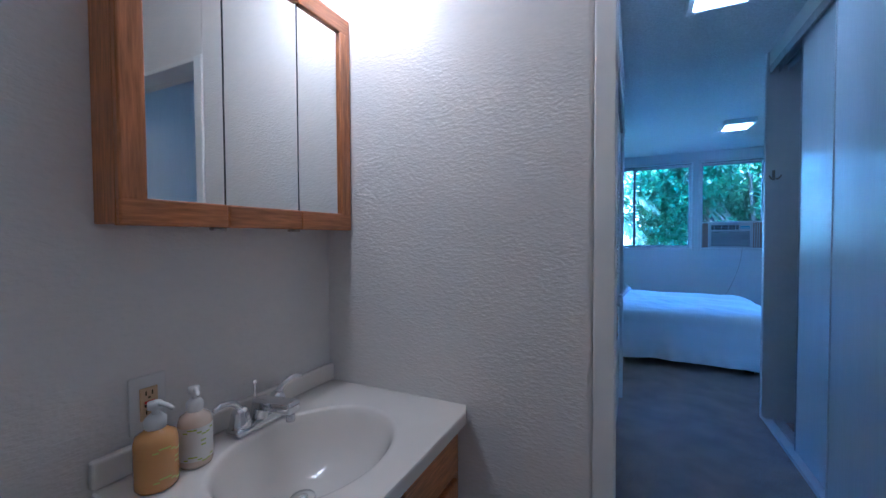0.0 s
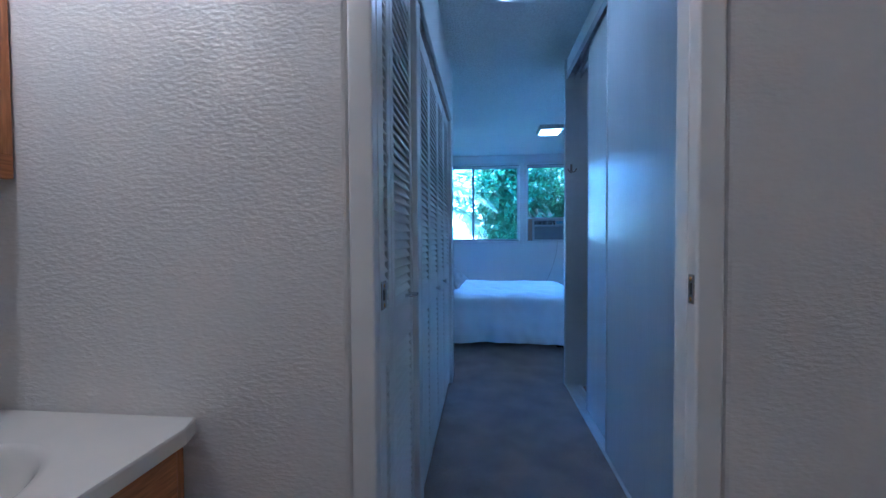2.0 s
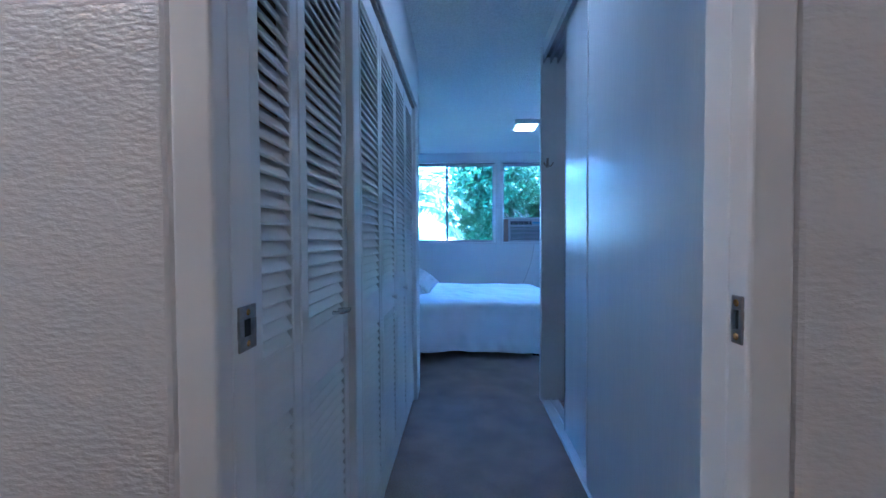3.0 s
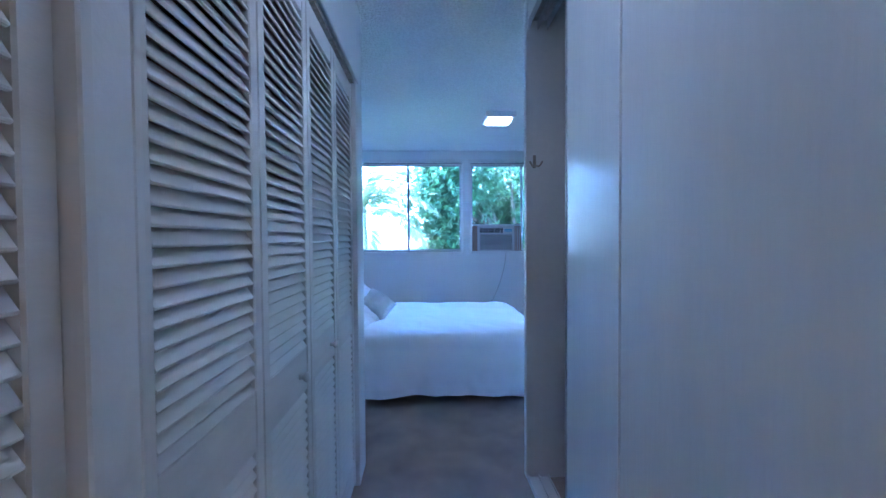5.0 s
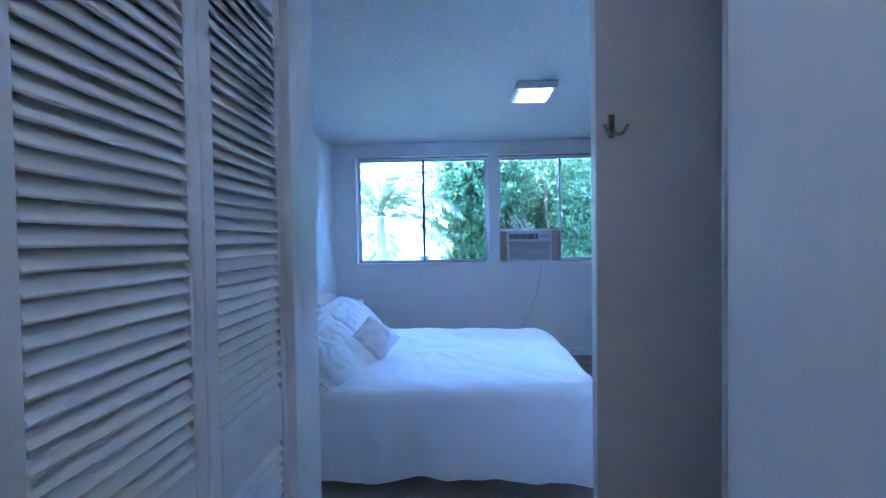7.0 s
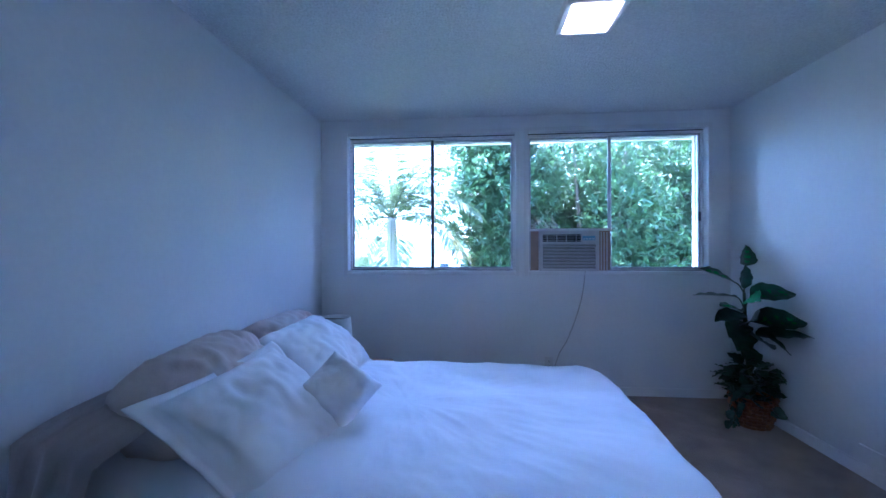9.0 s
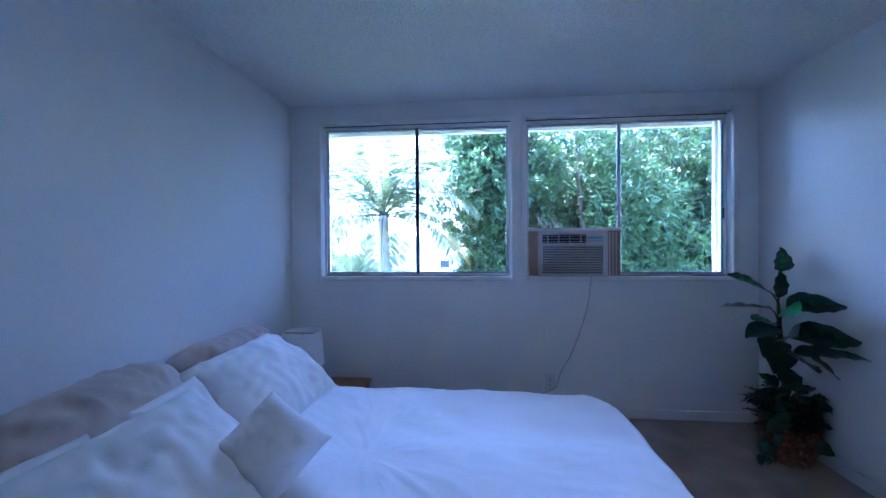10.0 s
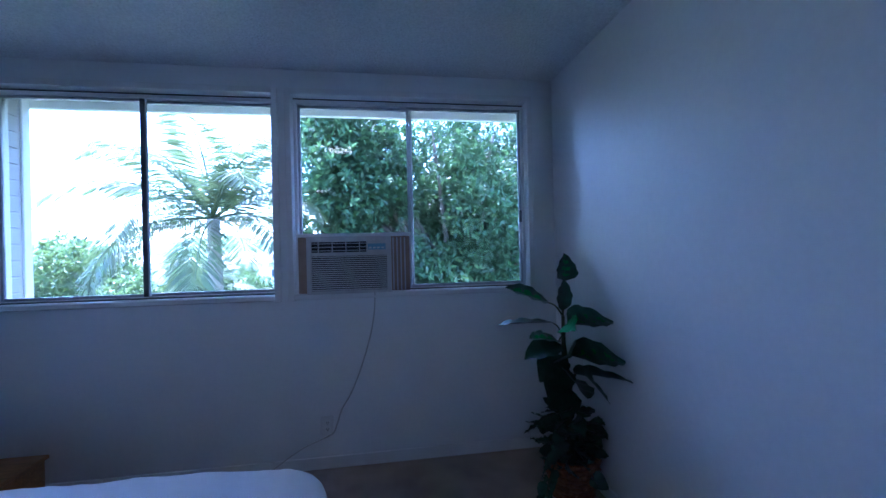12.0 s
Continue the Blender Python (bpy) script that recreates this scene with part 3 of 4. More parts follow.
def outlet(x, y, z, turn, face, label, gfci):
    o = thing("wall_outlet", label, "outlet", Matrix.Translation((x, y, z)) @ Matrix.Rotation(turn, 4, "Z"))
    part("cover_plate", boxed(0, 0.006, -0.036, 0.036, -0.060, 0.060, bevel=0.003, segments=2), WHITE_PLASTIC, o)
    if gfci:
        part("receptacle", boxed(0.006, 0.010, -0.017, 0.017, -0.034, 0.034, bevel=0.001), face, o, "ivory receptacle face")
        part("test_button", boxed(0.010, 0.012, -0.009, 0.009, 0.001, 0.006), RED, o)
        part("reset_button", boxed(0.010, 0.012, -0.009, 0.009, -0.006, -0.001), DARK, o)
    for s in (-1, 1):
        if not gfci:
            part("receptacle", boxed(0.006, 0.009, -0.015, 0.015, s * 0.020 - 0.013, s * 0.020 + 0.013, bevel=0.003), face, o)
        for yy in (-0.006, 0.006):
            part("slot", boxed(0.009, 0.0104, yy - 0.0012, yy + 0.0012, s * 0.020 - 0.002, s * 0.020 + 0.007), DARK, o)
        part("ground_hole", boxed(0.009, 0.0104, -0.002, 0.002, s * 0.020 - 0.009, s * 0.020 - 0.005), DARK, o)
    return o


outlet(-0.940, -6.185, 0.885, 0, IVORY, "white plate with ivory outlet on the bathroom wall", True)


def medicine_cabinet():
    c = thing("medicine_cabinet", "three-door mirrored medicine cabinet framed in golden oak", "cabinet")
    xw, xf = -0.938, -0.856
    y0, y1, z0, z1 = -6.272, -5.630, 1.257, 1.925
    part("box", boxed(xw, xf, y0 + 0.004, y1 - 0.002, z0 + 0.004, z1, bevel=0.002), OAK, c)
    cuts = (y0, -6.060, -5.842, y1)
    rail, stile = 0.052, 0.046
    for k in range(3):
        a, b = cuts[k] + 0.0012, cuts[k + 1] - 0.0012
        la = stile if k == 0 else 0.0
        lb = stile if k == 2 else 0.0
        d = part("door", boxed(xf, xf + 0.002, a, b, z0, z1), OAK, c)
        for u, v in ((z0, z0 + rail), (z1 - rail, z1)):
            part("rail", boxed(xf + 0.002, xf + 0.019, a, b, u, v, bevel=0.004, segments=2), OAK_RAIL, d)
        for u, v in ((a, a + la), (b - lb, b)):
            if v - u > 0.01:
                part("stile", boxed(xf, xf + 0.0195, u, v, z0 + rail - 0.004, z1 - rail + 0.004, bevel=0.004, segments=2), OAK, d)
        part("mirror", boxed(xf + 0.002, xf + 0.009, a + la - 0.001, b - lb + 0.001, z0 + rail - 0.001, z1 - rail + 0.001), MIRROR, d)
        if lb == 0:
            part("mirror_edge", boxed(xf + 0.003, xf + 0.0105, b - 0.0022, b, z0 + rail, z1 - rail), DARK, d)
    for y in (-6.072, -5.854):
        part("finger_pull", boxed(xf - 0.004, xf + 0.014, y - 0.022, y + 0.010, z0 - 0.007, z0, bevel=0.002), STEEL, c, "small metal catch")


medicine_cabinet()
light = thing("vanity_light", "brass vanity light bar with lit globe bulbs above the mirror", "wall light")
part("back_plate", boxed(-0.939, -0.885, -6.22, -5.67, 2.02, 2.12, bevel=0.008, segments=2), BRASS, light)
for y in (-6.12, -5.945, -5.77):
    m = Matrix.Translation((-0.885, y, 2.07)) @ Matrix.Rotation(radians(90), 4, "Y")
    s = part("socket", lathe([(0.030, 0), (0.034, 0.006), (0.022, 0.02), (0.020, 0.04), (0, 0.04)], 20, m), BRASS, light)
    part("globe", lathe([(0.0, 0.125)] + [(0.044 * math.sin(a), 0.081 + 0.044 * math.cos(a)) for a in (0.3, 0.6, 0.9, 1.2, 1.57, 1.9, 2.2, 2.5, 2.75)] + [(0.012, 0.037)], 20, m), BULB, s, "lit warm globe bulb")

# ---- bed ----


def cover(x0, x1, y0, y1, top, hem, radius, flare, seed):
    """A quilt laid over a bed: rings from the middle out over the rounded edge and down to the hem."""
    bm = bmesh.new()
    cx, cy, hx, hy = (x0 + x1) / 2, (y0 + y1) / 2, (x1 - x0) / 2, (y1 - y0) / 2
    n = 360

    def rim(a, r):
        """A point of the rounded rectangle, and the outward direction."""
        c, s = math.cos(a), math.sin(a)
        p = 9.0
        t = (abs(c / hx) ** p + abs(s / hy) ** p) ** (-1 / p)
        x, y = c * t, s * t
        nx, ny = abs(x / hx) ** (p - 1) / hx * math.copysign(1, x), abs(y / hy) ** (p - 1) / hy * math.copysign(1, y)
        l = math.hypot(nx, ny)
        return x, y, nx / l, ny / l

    def wrinkle(x, y):
        return (0.024 * noise.noise((x * 2.2 + seed, y * 2.6, 0.3)) + 0.010 * noise.noise((x * 5 + y * 2 + seed, y * 6, 1.7))
                + 0.003 * (1 - abs(noise.noise((x * 7 + y * 6, y * 5 - x * 3, seed)))) ** 3 + 0.0015 * (1 - abs(noise.noise((x * 13 - y * 9, y * 6 + x * 8, seed)))) ** 4 + 0.003 * noise.noise((x * 22, y * 25, seed)))

    rings = []
    for i in range(26):
        f = (i / 25) ** 0.75
        row = []
        for k in range(n):
            x, y, nx, ny = rim(k * math.tau / n, 0)
            px, py = cx + x * f, cy + y * f
            edge = max(0.0, 1 - max(abs(x * f) / hx, abs(y * f) / hy))
            row.append(bm.verts.new((px, py, top + wrinkle(px, py) - 0.028 * math.exp(-edge * 9))))
        rings.append(row)
    drop = top - 0.028 - hem
    for i in range(1, 19):
        s = i / 18
        row = []
        for k in range(n):
            x, y, nx, ny = rim(k * math.tau / n, 0)
            px, py = cx + x, cy + y
            u = px * 1.0 - py * 1.0 + seed
            turn = min(1.0, s / 0.22)
            out = radius * math.sin(turn * math.pi / 2)
            down = radius * (1 - math.cos(turn * math.pi / 2)) + max(0.0, s - 0.22) / 0.78 * (drop - radius)
            fold = (0.25 * math.sin(px * 17 + py * 15 + 2.2 * noise.noise((px * 2, py * 2, seed))) + 0.9 * noise.noise((px * 6, py * 6, s * 1.2 + seed))) * 0.058 * s ** 1.1
            fold += 0.010 * noise.noise((px * 11, py * 11, s * 5)) * s
            corner = abs(nx * ny) * 2
            out += flare * s + fold + 0.05 * corner * s
            sag = 0.008 * noise.noise((px * 2.6, py * 2.6, 5 + seed)) * s - 0.05 * corner * s
            row.append(bm.verts.new((px + nx * out, py + ny * out, max(0.012, top - 0.028 + wrinkle(px, py) * (1 - s) - down + sag))))
        rings.append(row)
    centre = bm.verts.new((cx, cy, top + wrinkle(cx, cy)))
    for v in rings[0][1:]:
        v.co = rings[0][0].co
    bmesh.ops.remove_doubles(bm, verts=rings[0] + [centre], dist=0.001)
    for a, b in zip(rings[1:], rings[2:]):
        for k in range(n):
            bm.faces.new((a[k], a[(k + 1) % n], b[(k + 1) % n], b[k]))
    hub = bm.verts.new((cx, cy, top + wrinkle(cx, cy)))
    for k in range(n):
        bm.faces.new((hub, rings[1][k], rings[1][(k + 1) % n]))
    return bm


bed = thing("bed", "low queen bed with mattress, its head against the wall", "bed")
part("base", boxed(-0.99, 1.02, -2.36, -1.01, 0.10, 0.28, bevel=0.02), DARK, bed, "dark box base")
part("mattress", boxed(-1.0, 1.07, -2.37, -0.94, 0.28, 0.492, bevel=0.04, segments=3), COTTON, bed)
for x in (-0.9, 0.94):
    for y in (-2.28, -1.09):
        part("leg", boxed(x - 0.03, x + 0.03, y - 0.03, y + 0.03, 0, 0.10), DARK, bed)
solid("comforter", cover(-0.98, 1.12, -2.375, -0.925, 0.550, 0.075, 0.06, 0.035, 3.1), COTTON, "white cotton comforter spread over the bed, softly wrinkled", "bedding", smooth=True)


def pillow_mesh(w, h, t, flange, seed):
    """A stuffed pillow lying in its own xy plane, centred, with pulled-in sides and a flat border where one is given."""
    bm = bmesh.new()
    n = 52
    sides = []
    for s in (1, -1):
        grid = []
        for i in range(n + 1):
            row = []
            for j in range(n + 1):
                u, v = i / n * 2 - 1, j / n * 2 - 1
                pull = 0.07
                x = u * w / 2 * (1 - pull * (1 - v * v) * abs(u) ** 2)
                y = v * h / 2 * (1 - pull * (1 - u * u) * abs(v) ** 2)
                if not flange:
                    x, y = x * (1 - 0.16 * v ** 4), y * (1 - 0.20 * u ** 4)
                fu, fv = max(0.0, 1 - (abs(u) * (1 + flange)) ** 2.4), max(0.0, 1 - (abs(v) * (1 + flange)) ** 2.4)
                z = t / 2 * (fu * fv) ** 0.42
                body = min(1.0, z * 20)
                z += body * (0.018 * noise.noise((u * 2.2, v * 2.2, seed)) + 0.020 * (w / 0.75) ** 1.5 * (abs(noise.noise((u * 4.5, v * 3.5, seed + 4))) - 0.2))
                z += 0.003
                wob = 0.012 * noise.noise((u * 3, v * 3, seed + 9)) * (1 - body)
                row.append(bm.verts.new((x, y, s * z + wob)))
            grid.append(row)
        sides.append(grid)
        for i in range(n):
            for j in range(n):
                bm.faces.new((grid[i][j], grid[i + 1][j], grid[i + 1][j + 1], grid[i][j + 1])[::s])
    a, b = sides
    loop = [(i, 0) for i in range(n)] + [(n, j) for j in range(n)] + [(i, n) for i in range(n, 0, -1)] + [(0, j) for j in range(n, 0, -1)]
    for p, q in zip(loop, loop[1:] + loop[:1]):
        bm.faces.new((a[p[0]][p[1]], b[p[0]][p[1]], b[q[0]][q[1]], a[q[0]][q[1]]))
    return bm


def pillow(centre, along, up, w, h, t, flange, mat, label, seed, crease):
    """along: its width's direction; up: from its lower to its upper edge."""
    a = Vector(along).normalized()
    u = Vector(up)
    u = (u - a * u.dot(a)).normalized()
    m = Matrix((a, u, a.cross(u))).transposed().to_4x4()
    bm = pillow_mesh(w, h, t, flange, seed)
    bmesh.ops.recalc_face_normals(bm, faces=bm.faces)
    bm.normal_update()
    for v, n in [(v, v.normal.copy()) for v in bm.verts]:
        q = v.co
        slack = min(1.0, abs(q.z) / (t * 0.2))
        fold = abs(noise.noise((q.x * 9 + q.y * 4, q.y * 5 - q.x * 2, seed * 3)))
        fine = abs(noise.noise((q.x * 19 - q.y * 8, q.y * 12 + q.x * 5, seed * 5)))
        v.co += n * slack * crease * (0.35 - fold - 0.5 * fine)
    bm.transform(Matrix.Translation(centre) @ m)
    return solid("pillow", bm, mat, label, "pillow", group="pillows on the bed", smooth=True)


pillow((-0.730, -1.90, 0.615), (0, 1, 0.05), (-0.80, 0, 0.85), 0.74, 0.56, 0.44, 0.0, TAUPE, "plump creased taupe pillow leaning on the wall beneath white pillows", 1.0, 0.030)
pillow((-0.830, -1.08, 0.615), (0.05, 1, 0.04), (-0.50, 0, 1), 0.76, 0.50, 0.36, 0.0, TAUPE, "plump creased taupe pillow leaning on the wall", 2.0, 0.026)
pillow((-0.385, -2.045, 0.612), (0.10, 1, 0.05), (-0.80, 0.08, 0.62), 0.74, 0.62, 0.19, 0.14, COTTON, "white flanged pillow sham propped at the bed's near side", 3.0, 0.0015)
pillow((-0.510, -1.315, 0.665), (0.02, 1, 0.02), (-0.80, 0.02, 0.55), 0.77, 0.52, 0.26, 0.06, COTTON, "white pillow propped against a taupe pillow", 4.0, 0.003)
pillow((-0.205, -1.810, 0.640), (1.15, -0.18, -0.70), (0.60, 0.98, 0.70), 0.28, 0.28, 0.20, 0.02, COTTON, "small square white cushion tipped on its corner", 5.0, 0.003)


def hanging_cloth(x0, x1, y, top, low, seed):
    """A loose cloth end that comes over a pillow and falls in a few broad folds to an uneven hem."""
    bm = bmesh.new()
    nu, nv = 64, 36
    rows = []
    for j in range(nv + 1):
        v = j / nv
        row = []
        for i in range(nu + 1):
            u = i / nu
            x = x0 + (x1 - x0) * u + 0.05 * v * math.sin(u * 4 + seed)
            over = max(0.0, 0.28 - v) / 0.28
            fall = max(0.0, v - 0.28) / 0.72
            pleat = math.sin(u * 15 + seed + 1.2 * math.sin(v * 2.0))
            fold = 0.040 * math.copysign(abs(pleat) ** 0.6, pleat) * (0.15 + fall) + 0.025 * noise.noise((u * 4, v * 3, seed))
            crest = top - 0.07 * u * u
            hem = low + 0.16 * u + 0.07 * math.sin(u * 9 + seed)
            z = crest - 0.05 * (1 - over) ** 2 - max(0.0, crest - 0.05 - hem) * fall
            yy = y + 0.36 * over ** 1.2 - 0.05 * math.sin(fall * 1.6) + fold * (1 - 0.8 * over)
            row.append(bm.verts.new((x, yy, z + 0.014 * noise.noise((u * 7, v * 6, seed + 6)))))
        rows.append(row)
    for a, b in zip(rows, rows[1:]):
        for i in range(nu):
            bm.faces.new((a[i], a[i + 1], b[i + 1], b[i]))
    bmesh.ops.solidify(bm, geom=bm.faces[:], thickness=0.006)
    return bm


solid("bed_throw", hanging_cloth(-0.985, -0.70, -2.45, 0.735, 0.12, 2.0), TAUPE, "taupe cotton cloth hanging in folds from the bed's head", "bedding", smooth=True)

# ---- nightstand and lamp ----
stand = thing("nightstand", "low honey-coloured wooden nightstand beyond the bed", "nightstand")
part("top", boxed(-0.96, -0.305, -0.62, -0.22, 0.315, 0.335, bevel=0.004), PINE, stand)
part("body", boxed(-0.95, -0.320, -0.605, -0.23, 0.04, 0.315, bevel=0.003), PINE, stand)
part("drawer", boxed(-0.93, -0.34, -0.617, -0.605, 0.17, 0.30, bevel=0.003), PINE, stand)
part("plinth", boxed(-0.94, -0.33, -0.59, -0.24, 0.0, 0.04), PINE, stand)
lamp = thing("table_lamp", "small table lamp with a white drum shade, unlit", "lamp", Matrix.Translation((-0.745, -0.42, 0.335)))
part("base", lathe([(0, 0), (0.07, 0), (0.072, 0.012), (0.03, 0.03), (0.045, 0.075), (0.03, 0.12), (0.012, 0.14), (0.010, 0.24), (0, 0.24)], 28), CERAMIC, lamp)
bm = lathe([(0.148, 0.150), (0.146, 0.150), (0.128, 0.385), (0.130, 0.385), (0.148, 0.150)], 36)
part("shade", bm, SHADE, lamp, "white fabric drum shade")
part("harp", tube([(-0.128, 0, 0.372), (0.128, 0, 0.372)], 0.003), STEEL, lamp)
part("finial_rod", tube([(0, 0, 0.235), (0, 0, 0.378)], 0.004), STEEL, lamp)

# ---- air conditioner ----


def air_conditioner():
    a = thing("air_conditioner", "aged grey window air conditioner with louvred grille", "air conditioner")
    x0, x1, z0, z1, yf = 0.940, 1.440, 1.076, 1.420, -0.075
    part("body", boxed(x0 + 0.008, x1 - 0.008, yf + 0.030, 0.42, z0, z1 - 0.006, bevel=0.006), AC_GREY, a)
    bm = bmesh.new()
    g0, g1 = x0 + 0.028, x1 - 0.028
    zt0, zt1 = z1 - 0.095, z1 - 0.032
    gz1, gz0 = zt0 - 0.022, z0 + 0.018
    for q in ((x0, g0, z0, z1), (g1, x1, z0, z1), (g0, g1, zt1, z1), (g0, g1, gz1, zt0), (g0, g1, z0, gz0), (x1 - 0.150, g1, zt0, zt1)):
        box(bm, q[0], q[1], yf, yf + 0.030, q[2], q[3], 0.003)
    front = part("front_bezel", bm, AC_GREY, a)
    # near-black sheets behind vent and grille stand in for the shade inside
    part("vent_shade", boxed(g0, x1 - 0.150, yf + 0.018, yf + 0.030, zt0, zt1), DARK, a)
    part("grille_shade", boxed(g0, g1, yf + 0.016, yf + 0.030, gz0, gz1), DARK, a)
    for k in range(3):
        z = zt0 + (k + 0.5) * (zt1 - zt0) / 3
        part("vent_blade", boxed(g0, x1 - 0.150, yf + 0.004, yf + 0.016, z - 0.002, z + 0.002), AC_GREY, front)
    for k in range(4):
        x = g0 + (k + 0.5) * (x1 - 0.150 - g0) / 4
        part("vent_rib", boxed(x - 0.002, x + 0.002, yf + 0.003, yf + 0.017, zt0, zt1), AC_GREY, front)
    n = 17
    for k in range(n):
        z = gz0 + (k + 0.5) * (gz1 - gz0) / n
        part("grille_slat", boxed(g0, g1, yf + 0.002, yf + 0.015, z - 0.0031, z + 0.0031), AC_GREY, front)
    pad = part("control_pad", boxed(x1 - 0.140, x1 - 0.034, yf - 0.0015, yf, zt0 + 0.012, zt1 - 0.014, bevel=0.0005), AC_BLUE, a, "pale blue control panel")
    for k in range(4):
        part("button", boxed(x1 - 0.134 + k * 0.025, x1 - 0.118 + k * 0.025, yf - 0.003, yf - 0.0015, zt0 + 0.020, zt0 + 0.028), WHITE_PLASTIC, pad)
    part("badge", boxed(x0 + 0.190, x0 + 0.225, yf - 0.001, yf, z1 - 0.022, z1 - 0.012), ALU, a)
    part("side_panel", boxed(0.878, x0 + 0.006, 0.005, 0.020, SILL + 0.006, 1.42, bevel=0.002), PANEL_BROWN, a, "brown side filler panel")
    part("side_panel", boxed(x1 - 0.006, 1.556, 0.005, 0.020, SILL + 0.006, 1.42, bevel=0.002), PANEL_BROWN, a, "brown side filler panel")
    for k in range(4):
        part("panel_rib", boxed(x1 + 0.010 + k * 0.024, x1 + 0.018 + k * 0.024, -0.001, 0.005, SILL + 0.010, 1.41), AC_GREY, a)
    part("top_bar", boxed(0.878, 1.565, -0.004, 0.050, 1.420, 1.442, bevel=0.003), WHITE_PLASTIC, a, "white bar over the unit")
    return a


air_conditioner()
outlet(1.030, -0.0010, 0.262, radians(-90), WHITE_PLASTIC, "white double wall outlet below the window", False)
cord = thing("power_cord", "thin grey power cord running down the wall to the outlet", "cord")
part("wire", tube(spline([(1.335, -0.04, 1.085), (1.333, -0.012, 1.02), (1.325, -0.006, 0.93), (1.300, -0.006, 0.80), (1.245, -0.006, 0.62), (1.180, -0.006, 0.46),
                          (1.120, -0.008, 0.36), (1.086, -0.010, 0.265), (1.060, -0.011, 0.215), (0.98, -0.010, 0.180), (0.90, -0.012, 0.150)], 6), 0.004), CORD, cord)
part("tail", tube(spline([(0.90, -0.012, 0.150), (0.85, -0.014, 0.122), (0.80, -0.016, 0.092), (0.70, -0.025, 0.030), (0.60, -0.04, 0.006)], 6), 0.004), CORD, cord)
tagged(setting("wall_trim_strip", boxed(WX1 - 0.010, WX1 - 0.001, -1.36, -1.12, 0.170, 0.178, bevel=0.002), TRIM, "short white cable strip on the wall", "trim"))

# ---- potted plant ----


def leaf_mesh(bm, base, tip, width, droop, roll=0.0, heart=False):
    b, t = Vector(base), Vector(tip)
    d = t - b
    side = d.cross(Vector((0, 0, 1)))
    side = side.normalized() if side.length > 1e-4 else Vector((1, 0, 0))
    side = Matrix.Rotation(roll, 3, d.normalized()) @ side
    up = side.cross(d).normalized()
    n = 10
    rows = []
    for i in range(n + 1):
        s = i / n
        w = width / 2 * (math.sin(math.pi * min(1, s ** (0.55 if heart else 0.8))) ** 0.75 if 0 < s < 1 else 0.03)
        p = b + d * s - Vector((0, 0, droop)) * (s * s - s) * -1 + up * 0.0
        p += Vector((0, 0, -droop * s * (1 - s) * -2))
        ripple = 0.006 * math.sin(s * 21 + width * 90)
        rows.append([bm.verts.new(p + side * w * q + up * (abs(q) * w * 0.28 + ripple * abs(q))) for q in (-1, -0.55, 0, 0.55, 1)])
    for a, c in zip(rows, rows[1:]):
        for k in range(4):
            f = bm.faces.new((a[k], a[k + 1], c[k + 1], c[k]))
            f.smooth = True


